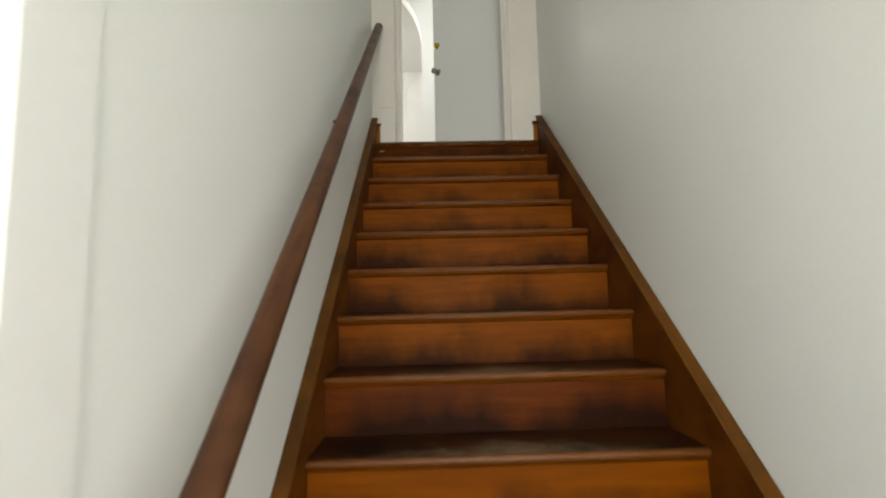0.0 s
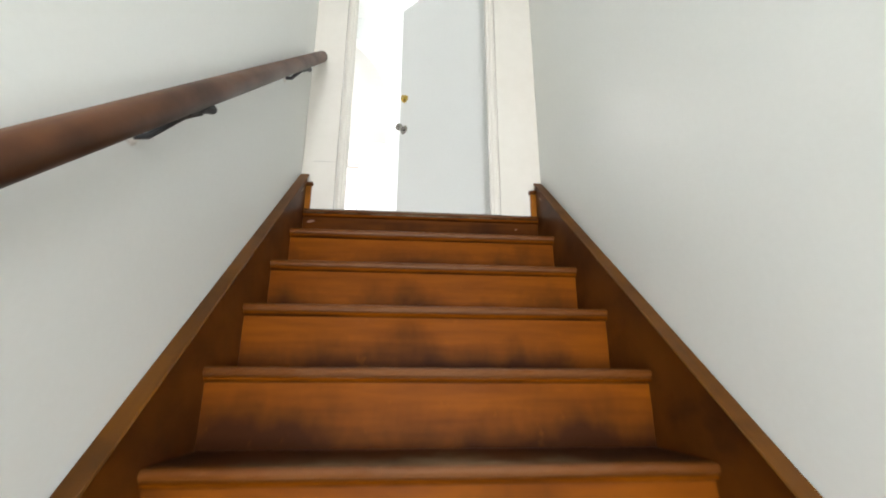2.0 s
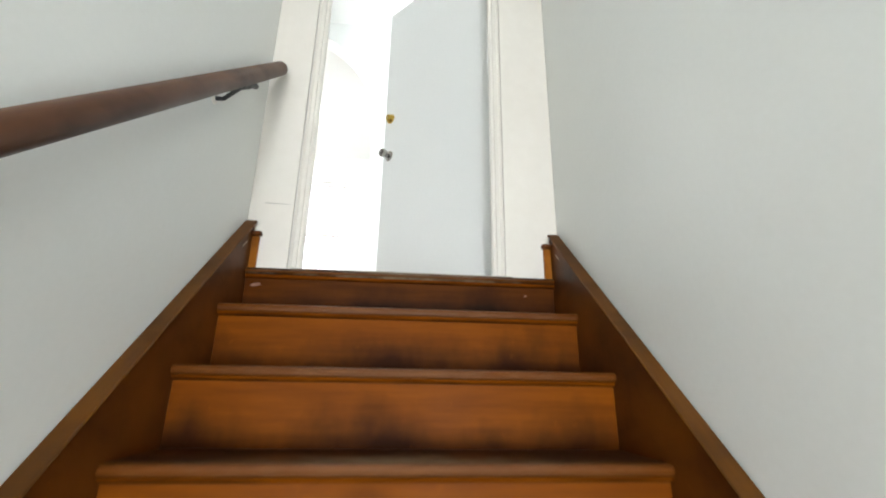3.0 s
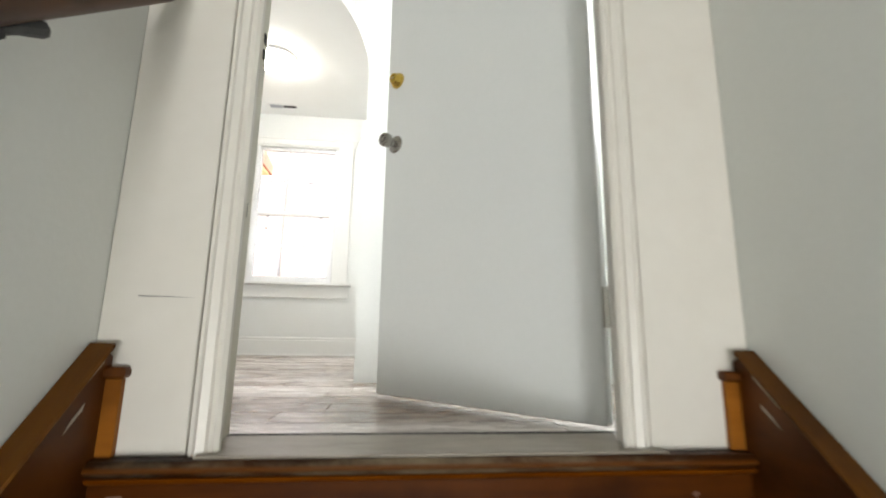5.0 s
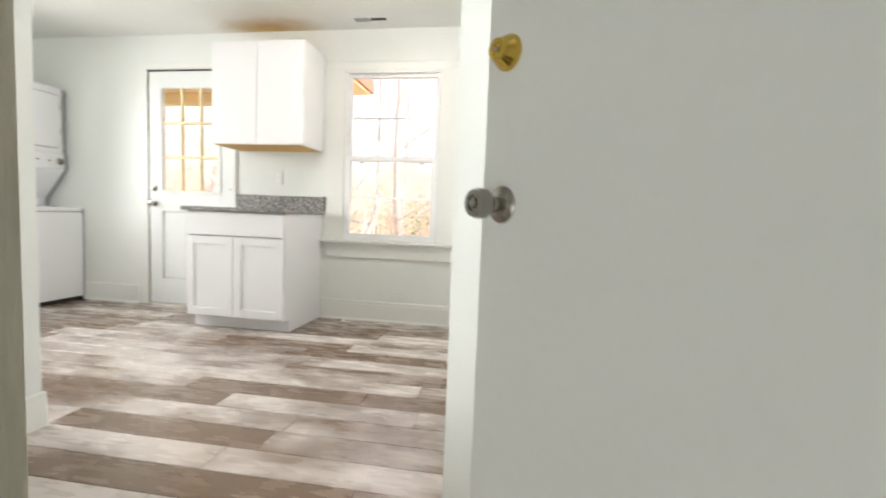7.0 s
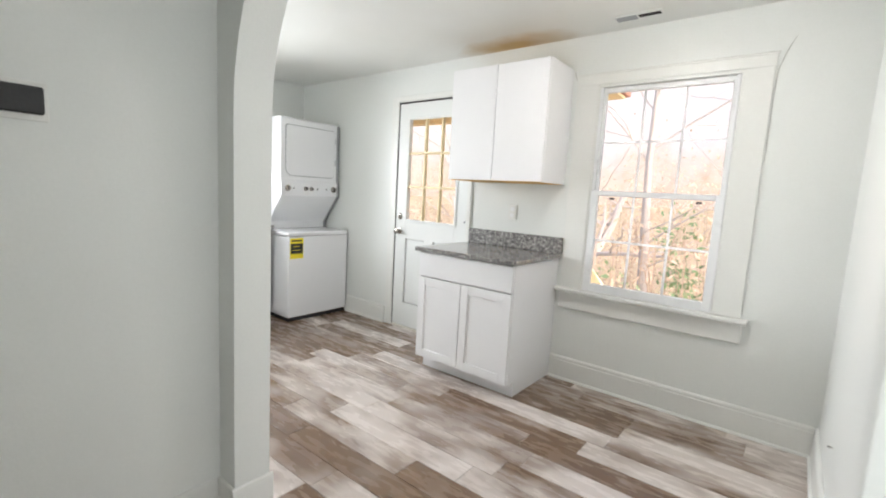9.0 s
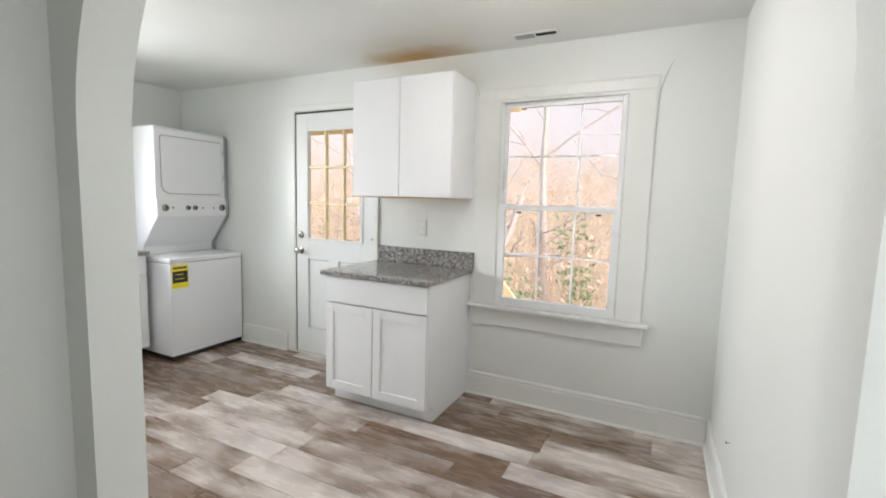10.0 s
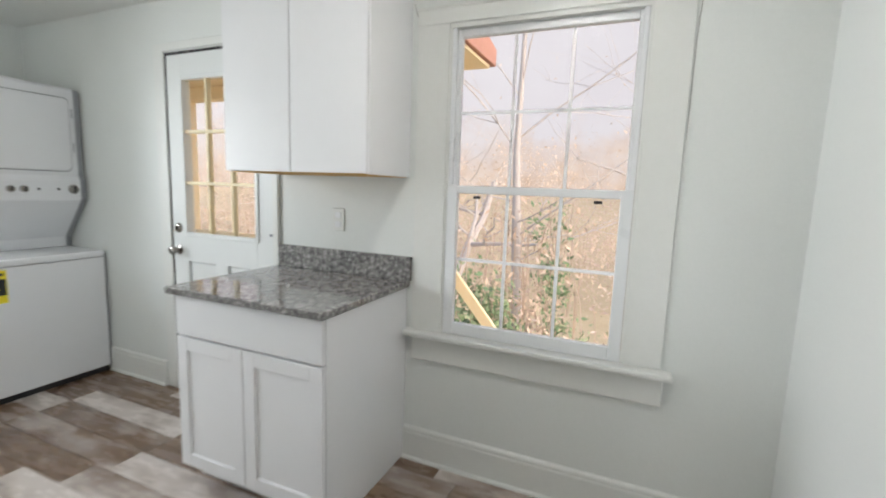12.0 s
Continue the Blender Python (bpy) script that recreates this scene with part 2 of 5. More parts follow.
M["granite"] = granite()


def ceiling_paint():
    """White ceiling with one yellow-brown patch above the wall cabinet."""
    m, t, p = shader("ceiling_paint")
    v = coords(t)
    n = noisy(t, v, 1.4)
    base = ramp(t, n, [(0.35, (0.74, 0.75, 0.72)), (0.65, (0.77, 0.78, 0.755))])
    sub = node(t, "ShaderNodeVectorMath", {0: v, 1: (-1.95, 6.76, 0.0)}, operation="SUBTRACT")
    squash = node(t, "ShaderNodeVectorMath", {0: sub.outputs[0], 1: (1.55, 3.7, 0.0)}, operation="MULTIPLY")
    d = node(t, "ShaderNodeVectorMath", {0: squash.outputs[0]}, operation="LENGTH").outputs["Value"]
    ragged = node(t, "ShaderNodeMath", {0: noisy(t, v, 5.0), 1: 0.45, 2: d}, operation="MULTIPLY_ADD").outputs[0]
    f = ramp(t, ragged, [(0.4, (0.92, 0.92, 0.92)), (1.05, (0, 0, 0))])
    t.links.new(mixed(t, f, base, (0.5, 0.335, 0.13)), p.inputs["Base Color"])
    p.inputs["Roughness"].default_value = 0.7
    bumped(t, p, noisy(t, v, 80.0), 0.06)
    return m


M["ceiling"] = ceiling_paint()


def glass_material():
    m, t, p = shader("window_glass")
    p.inputs["Base Color"].default_value = (1, 1, 1, 1)
    p.inputs["Transmission Weight"].default_value = 1.0
    p.inputs["Roughness"].default_value = 0.0
    p.inputs["IOR"].default_value = 1.05
    return m


M["glass"] = glass_material()


def lamp_material():
    m, t, p = shader("lit_diffuser")
    p.inputs["Base Color"].default_value = (0.9, 0.9, 0.88, 1)
    p.inputs["Emission Color"].default_value = (1.0, 0.98, 0.95, 1)
    p.inputs["Emission Strength"].default_value = 15.0
    return m


M["lamp"] = lamp_material()


def leaf_material(name, a, b, c):
    m, t, p = shader(name)
    isl = t.nodes.new("ShaderNodeNewGeometry").outputs["Random Per Island"]
    t.links.new(ramp(t, isl, [(0.0, a), (0.5, b), (1.0, c)]), p.inputs["Base Color"])
    p.inputs["Roughness"].default_value = 0.75
    return m


M["dryleaf"] = leaf_material("dry_leaves", (0.46, 0.335, 0.245), (0.53, 0.395, 0.3), (0.6, 0.465, 0.37))
M["ivy"] = leaf_material("ivy_leaves", (0.13, 0.19, 0.09), (0.18, 0.25, 0.12), (0.26, 0.3, 0.17))
M["twig"] = leaf_material("twigs", (0.2, 0.14, 0.1), (0.33, 0.25, 0.19), (0.42, 0.33, 0.26))

# ---- building helpers ----
ROOT = {}


def thing(name, at, label="", category="", group="", kind=""):
    o = new(name)
    o.location = at
    o.empty_display_size = 0.1
    ROOT[o] = Vector(at)
    return tagged(o, label, category, group, kind)


def finish(name, bm, material, smooth=False):
    bmesh.ops.recalc_face_normals(bm, faces=bm.faces)
    me = bpy.data.meshes.new(name)
    if smooth:
        for f in bm.faces:
            f.smooth = True
    bm.to_mesh(me)
    bm.free()
    me.materials.append(material)
    if smooth:
        me.set_sharp_from_angle(angle=radians(40))
    return me


def part(name, bm, material, parent, label="", smooth=False):
    """One mesh under a thing or under one of its parts; bm is in world coordinates."""
    bmesh.ops.translate(bm, vec=-ROOT[parent], verts=bm.verts)
    o = new(name, finish(name, bm, material, smooth))
    o.parent = parent
    ROOT[o] = ROOT[parent]
    if label:
        o["label"] = label
    return o


def whole(name, bm, material, at=(0, 0, 0), label="", category="", group="", kind="", smooth=False):
    """One mesh that is a thing or a piece of the setting by itself."""
    bmesh.ops.translate(bm, vec=-Vector(at), verts=bm.verts)
    o = new(name, finish(name, bm, material, smooth))
    o.location = at
    ROOT[o] = Vector(at)
    return tagged(o, label, category, group, kind)


def box(x0, x1, y0, y1, z0, z1, bevel=0.0, bm=None, seg=1):
    own = bmesh.new()
    bmesh.ops.create_cube(own, size=1.0)
    for v in own.verts:
        v.co = Vector(((x0 + x1) / 2 + v.co.x * (x1 - x0), (y0 + y1) / 2 + v.co.y * (y1 - y0), (z0 + z1) / 2 + v.co.z * (z1 - z0)))
    if bevel:
        bmesh.ops.bevel(own, geom=own.edges[:], offset=bevel, segments=seg, affect="EDGES", profile=0.5)
    return joined(bm, own)


def joined(bm, own):
    if bm is None:
        return own
    me = bpy.data.meshes.new("join")
    own.to_mesh(me)
    own.free()
    bm.from_mesh(me)
    bpy.data.meshes.remove(me)
    return bm


def prism(outline, axis, a, b, bevel=0.0, bm=None):
    """An outline of 2D points pushed from a to b along an axis; points are the two other axes in order."""
    own = bmesh.new()
    k = "xyz".index(axis)

    def put(p, d):
        c = list(p)
        c.insert(k, d)
        return own.verts.new(c)

    lo, hi = [put(p, a) for p in outline], [put(p, b) for p in outline]
    own.faces.new(lo)
    own.faces.new(hi[::-1])
    n = len(outline)
    for i in range(n):
        own.faces.new((lo[i], hi[i], hi[(i + 1) % n], lo[(i + 1) % n]))
    bmesh.ops.recalc_face_normals(own, faces=own.faces)
    if bevel:
        bmesh.ops.bevel(own, geom=own.edges[:], offset=bevel, segments=1, affect="EDGES")
    return joined(bm, own)


def lathe(profile, centre, direction, segments=24, bm=None):
    """Turns (radius, height) pairs round an axis through centre."""
    own = bmesh.new()
    rot = Vector((0, 0, 1)).rotation_difference(Vector(direction).normalized()).to_matrix()
    rings = []
    for r, h in profile:
        ring = []
        for i in range(segments):
            a = 2 * math.pi * i / segments
            ring.append(own.verts.new(Vector(centre) + rot @ Vector((r * math.cos(a), r * math.sin(a), h))))
        rings.append(ring)
    for r0, r1 in zip(rings, rings[1:]):
        for i in range(segments):
            own.faces.new((r0[i], r0[(i + 1) % segments], r1[(i + 1) % segments], r1[i]))
    own.faces.new(rings[0][::-1])
    own.faces.new(rings[-1])
    return joined(bm, own)


def tube(points, radii, segments=10, bm=None):
    own = bmesh.new()
    rings = []
    pts = [Vector(p) for p in points]
    for i, p in enumerate(pts):
        d = (pts[min(i + 1, len(pts) - 1)] - pts[max(i - 1, 0)]).normalized()
        rot = Vector((0, 0, 1)).rotation_difference(d).to_matrix()
        rings.append([own.verts.new(p + rot @ Vector((radii[i] * math.cos(2 * math.pi * k / segments), radii[i] * math.sin(2 * math.pi * k / segments), 0))) for k in range(segments)])
    for r0, r1 in zip(rings, rings[1:]):
        for k in range(segments):
            own.faces.new((r0[k], r0[(k + 1) % segments], r1[(k + 1) % segments], r1[k]))
    own.faces.new(rings[0][::-1])
    own.faces.new(rings[-1])
    return joined(bm, own)


# ---- plan ----
FLOOR, CEIL, LOW = 2.55, 4.925, 0.064
RISE, RUN, STEPS, TOP_Y = 0.21, 0.229, 12, 3.348
STEP_Y, STEP_Z = 3.149, 2.374     # nosing of the first tread below the landing
FLARE = 0.0205                   # the stairwell widens towards its foot
XL, XR = -0.455, 0.84            # stairwell walls
DOOR_Y0, DOOR_Y1 = 3.405, 3.545  # wall with the stair door
JL, JR, HEAD = -0.254, 0.63, 4.6
HALL_L, ARCH0, ARCH1 = -1.835, 4.585, 4.725
AL, AR, SPRING = -1.72, -0.085, 4.07
KL, KR, FAR = -4.66, 0.02, 6.83


def wall(name, *boxes, mat="wall", label="white painted plaster wall"):
    bm = None
    for b in boxes:
        bm = box(*b, bm=bm)
    return whole(name, bm, M[mat], label=label, category="wall", kind="structure")


T = 0.16
# stairwell and lower landing
wall("wall_stair_left", (XL - T, XL, 0.69, DOOR_Y0, -0.1, CEIL), mat="stairwall", label="smooth off-white painted stairwell wall")


def stair_right_wall():
    """Runs slightly askew; an unseen opening by the stair foot sits behind the added lamp."""
    bm, out = None, XR + T + 0.15

    def face(y):
        return XR + FLARE * (DOOR_Y0 - y)

    for y0, y1, z0, z1 in ((-3.8, -1.75, -0.1, CEIL), (-1.75, -0.85, -0.1, 0.9), (-1.75, -0.85, 2.1, CEIL), (-0.85, DOOR_Y0, -0.1, CEIL)):
        bm = prism([(face(y1), y1), (face(y0), y0), (out, y0), (out, y1)], "z", z0, z1, bm=bm)
    whole("wall_stair_right", bm, M["stairwall"], label="smooth off-white painted stairwell wall", category="wall", kind="structure")
    # plain panel behind the added lamp, closing its opening
    whole("window_4", box(out - 0.03, out - 0.01, -1.749, -0.851, 0.901, 2.099, 0.002), M["trim"], label="white panel closing the unseen opening behind the stair-foot lamp", category="window", kind="structure")


stair_right_wall()
wall("wall_entry_left", (XL - T - 0.02, XL - 0.02, -3.8, -0.9, -0.1, CEIL), (XL - T - 0.02, XL - 0.02, 0.05, 0.566, -0.1, CEIL), (XL - T - 0.02, XL - 0.02, -0.9, 0.05, 2.3, CEIL), mat="stairwall", label="off-white wall beside the foot of the stairs")
wall("wall_entry", (XL - T, -0.11, -3.8, -3.68, LOW, CEIL), (0.81, XR + 0.2, -3.8, -3.68, LOW, CEIL), (-0.11, 0.81, -3.8, -3.68, 2.42, CEIL), mat="stairwall")
whole("floor_lower", box(XL - T, XR + T, -3.8, 0.62, -0.1, LOW), M["tread"], label="dark wooden floor at the foot of the stairs", category="floor", kind="structure")
whole("ceiling_stairwell", box(XL - T, XR + T, -3.8, DOOR_Y0, CEIL, CEIL + 0.1), M["ceiling"], label="white ceiling over the stairwell", category="ceiling", kind="structure")
whole("trim_stair_foot", box(XL - T, XL + 0.004, 0.57, 0.69, LOW, CEIL, 0.004), M["trim"], label="white upright corner board at the stair foot", category="trim", kind="structure")

# wall with the door at the top of the stairs
wall("wall_door", (XL - T - 1.3, JL - 0.02, DOOR_Y0, DOOR_Y1, FLOOR - 0.3, CEIL), (JR + 0.02, 1.3, DOOR_Y0, DOOR_Y1, FLOOR - 0.3, CEIL), (JL - 0.02, JR + 0.02, DOOR_Y0, DOOR_Y1, HEAD + 0.02, CEIL))
# hall
wall("wall_hall_left", (HALL_L - T, HALL_L, DOOR_Y1, ARCH0, FLOOR, CEIL))
wall("wall_hall_right", (1.15, 1.3, DOOR_Y1, 3.67, FLOOR, CEIL), (1.15, 1.3, 4.49, ARCH0, FLOOR, CEIL), (1.15, 1.3, 3.67, 4.49, FLOOR, 3.24), (1.15, 1.3, 3.67, 4.49, 4.46, CEIL))

# panel added behind the hall lamp so that no sun comes through the opening
whole("window_2", box(1.17, 1.19, 3.668, 4.492, 3.238, 4.462, 0.002), M["trim"], label="white panel closing the unseen opening behind the hall lamp", category="window", kind="structure")


def arch_wall():
    """Wall between hall and kitchen with a round-headed opening."""
    bm = box(KL - T, AL, ARCH0, ARCH1, FLOOR, CEIL)
    box(AR, 1.3, ARCH0, ARCH1, FLOOR, CEIL, bm=bm)
    r, cx = (AR - AL) / 2, (AR + AL) / 2
    n = 40
    low = [(cx - r * math.cos(math.pi * i / n), SPRING + r * math.sin(math.pi * i / n)) for i in range(n + 1)]
    prism([(AL, CEIL)] + low + [(AR, CEIL)], "y", ARCH0, ARCH1, bm=bm)
    bmesh.ops.remove_doubles(bm, verts=bm.verts, dist=0.0005)
    return whole("wall_arch", bm, M["wall"], label="white plaster wall with a round arched opening", category="wall", kind="structure", smooth=True)


arch_wall()

# kitchen
WX0, WX1, WZ0, WZ1 = -1.335, -0.515, 3.215, 4.6
DX0, DX1, DZ1 = -3.165, -2.325, 4.63
wall("wall_far", (KL - T, DX0, FAR, FAR + T, FLOOR, CEIL), (DX1, WX0, FAR, FAR + T, FLOOR, CEIL), (WX1, KR + T, FAR, FAR + T, FLOOR, CEIL),
     (DX0, DX1, FAR, FAR + T, DZ1, CEIL), (WX0, WX1, FAR, FAR + T, FLOOR, WZ0), (WX0, WX1, FAR, FAR + T, WZ1, CEIL))
wall("wall_kitchen_right", (KR, KR + T, ARCH1, FAR, FLOOR, CEIL))
wall("wall_kitchen_left", (KL - T, KL, ARCH1, 4.75, FLOOR, CEIL), (KL - T, KL, 5.75, FAR, FLOOR, CEIL), (KL - T, KL, 4.75, 5.75, FLOOR, 3.5), (KL - T, KL, 4.75, 5.75, 4.62, CEIL))
whole("ceiling", box(KL - T, 1.3, DOOR_Y1, FAR + T, CEIL, CEIL + 0.1), M["ceiling"], label="white kitchen ceiling with a yellow-brown patch", category="ceiling", kind="structure")
whole("floor_base", box(KL - T, 1.3, DOOR_Y0 + 0.002, FAR + T, FLOOR - 0.25, FLOOR - 0.006), M["oldtrim"], label="subfloor under the vinyl planks", category="floor", kind="structure")


# ---- staircase ----
def flared(bm, x0, x1):
    """Shears the right-hand ends outward with the stairwell."""
    for v in bm.verts:
        v.co.x += FLARE * (TOP_Y - v.co.y) * (v.co.x - x0) / (x1 - x0)
    return bm


def staircase():
    st = thing("staircase", ((XL + XR) / 2, 0.9, LOW), "steep closed wooden staircase, orange-brown varnish worn on treads", "staircase")
    x0, x1 = -0.42, 0.802
    for i in range(STEPS):
        z = STEP_Z - RISE * (i - 1) if i else FLOOR
        y = STEP_Y - RUN * (i - 1) if i else TOP_Y
        drop = RISE if i else FLOOR - STEP_Z
        if i:
            back = y + (RUN if i > 1 else TOP_Y - STEP_Y) + 0.022
            prof = [(y + 0.012, z - 0.027), (y + 0.003, z - 0.022), (y, z - 0.013), (y + 0.003, z - 0.004), (y + 0.012, z), (back, z), (back, z - 0.027)]
            part("tread", flared(prism(prof, "x", x0, x1), x0, x1), M["tread"], st)
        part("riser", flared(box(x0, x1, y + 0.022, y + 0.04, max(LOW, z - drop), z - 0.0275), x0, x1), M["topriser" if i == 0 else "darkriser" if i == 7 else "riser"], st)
        prof = [(y + 0.0215, z - 0.0275), (y + 0.006, z - 0.0275), (y + 0.012, z - 0.036), (y + 0.0215, z - 0.04)]
        part("cove", flared(prism(prof, "x", x0, x1), x0, x1), M["riser"], st)
    # pale reddish patches on the riser under the landing
    for x, z, w, h in ((-0.4, 2.48, 0.042, 0.012), (0.674, 2.473, 0.014, 0.007)):
        q = prism([(x, z), (x + w * 0.45, z - h * 0.2), (x + w, z + h * 0.5), (x + w * 0.85, z + h), (x + w * 0.3, z + h * 0.9)], "y", TOP_Y + 0.0206, TOP_Y + 0.0218)
        part("paint_smear", q, M["redpatch"], st, "pale mark on the stair wood")
    prof = [(TOP_Y + 0.012, FLOOR - 0.027), (TOP_Y, FLOOR - 0.014), (TOP_Y + 0.012, FLOOR), (DOOR_Y0 - 0.002, FLOOR), (DOOR_Y0 - 0.002, FLOOR - 0.027)]
    part("landing_nosing", prism(prof, "x", x0, x1), M["tread"], st)
    slope = RISE / RUN

    def line(y, up):
        return STEP_Z + slope * (y - STEP_Y) + up

    for a, b in ((XL, x0), (x1, XR)):
        yb, yt = 0.72, 3.372
        prof = [(yb, LOW), (yb, line(yb, 0.16)), (yt, line(yt, 0.16)), (yt + 0.03, line(yt, 0.16) - 0.02), (yt + 0.03, FLOOR - 0.25), (0.98, LOW)]
        bm = prism(prof, "x", a + 0.001, b - 0.001, 0.003)
        if a > 0:
            for v in bm.verts:
                v.co.x += FLARE * (TOP_Y - v.co.y)
        board = part("skirt_board", bm, M["skirt"], st)
        # cap along the board's top; light on the edge is put into its colour
        cap = prism([(yb, line(yb, 0.1605)), (yb, line(yb, 0.171)), (yt, line(yt, 0.171)), (yt, line(yt, 0.1605))], "x", a + (0.001 if a < 0 else -0.013), b + (0.013 if a < 0 else -0.001), 0.003)
        if a > 0:
            for v in cap.verts:
                v.co.x += FLARE * (TOP_Y - v.co.y)
        part("board_edge", cap, M["capwood"], board, "upper edge strip in a lighter, lit-looking tone")
        # pale chips of wall paint on the board's upper end
        inner = b - 0.001 if a < 0 else a + 0.001
        for y, up, ln, th in ((3.285, 0.146, 0.085, 0.012), (3.29, 0.105, 0.04, 0.008), (2.72, 0.15, 0.026, 0.012)):
            if y < 3 and a < 0:
                continue
            xi = inner + (FLARE * (TOP_Y - y) if a > 0 else 0)
            lo, hi = sorted((xi, xi + (0.0012 if a < 0 else -0.0012)))
            q = prism([(y, line(y, up)), (y + ln * 0.35, line(y + ln * 0.35, up + th * 0.6)), (y + ln, line(y + ln, up + th * 0.5)), (y + ln * 0.95, line(y + ln * 0.95, up - th * 0.5)), (y + ln * 0.5, line(y + ln * 0.5, up - th * 0.25))], "x", lo, hi)
            part("paint_chip", q, M["smear"], board, "pale mark on the stair wood")
    for a, b in ((XL + 0.001, -0.394), (0.772, XR - 0.001)):
        blk = part("skirt_return", box(a, b, 3.378, DOOR_Y0 - 0.001, FLOOR + 0.001, FLOOR + 0.135, 0.002), M["returnwood"], st)
        part("cap", box(a - (0.008 if a > 0 else 0), b + (0.008 if a < 0 else 0), 3.368, DOOR_Y0 - 0.001, FLOOR + 0.136, FLOOR + 0.155, 0.004), M["skirt"], blk)
    return st


staircase()


def handrail():
    y0, y1, s, x = 0.66, 3.322, 0.92, -0.372

    def height(y):
        return 0.39 + s * y

    def side(y):
        return -0.388 + 0.0135 * (y1 - y)

    o = thing("handrail", (x, y0, height(y0)), "round dark varnished wooden handrail on metal brackets", "handrail")
    n = 24
    pts = [(side(y0 + (y1 - y0) * i / n), y0 + (y1 - y0) * i / n, height(y0 + (y1 - y0) * i / n)) for i in range(n + 1)]
    pts = [pts[0], *[Vector(pts[0]).lerp(Vector(pts[1]), 0.06)], *pts[1:-1], Vector(pts[-1]).lerp(Vector(pts[-2]), 0.06), pts[-1]]
    part("rail", tube(pts, [0.021] + [0.03] * (len(pts) - 2) + [0.022], 20), M["rail"], o, smooth=True)
    for yb in (2.11, 3.0):
        zb, x = height(yb), side(yb)
        arm = [(XL + 0.004, yb - 0.07, zb - 0.15), (XL + 0.028, yb - 0.062, zb - 0.145), (x - 0.012, yb - 0.03, zb - 0.075), (x, yb + 0.01, zb - 0.036)]
        br = part("bracket", tube(arm, [0.008, 0.007, 0.008, 0.011], 8), M["black"], o, "dark painted metal bracket", True)
        part("plate", lathe([(0.02, 0.001), (0.02, 0.004), (0.013, 0.008)], (XL, yb - 0.07, zb - 0.15), (1, 0, 0), 14), M["oldtrim"], br, "white-painted wall plate")
        part("strap", tube([(x, yb - 0.03, height(yb - 0.03) - 0.038), (x, yb + 0.03, height(yb + 0.03) - 0.044), (x, yb + 0.066, height(yb + 0.066) - 0.054)], [0.007, 0.01, 0.012], 8), M["black"], br)
    return o


handrail()


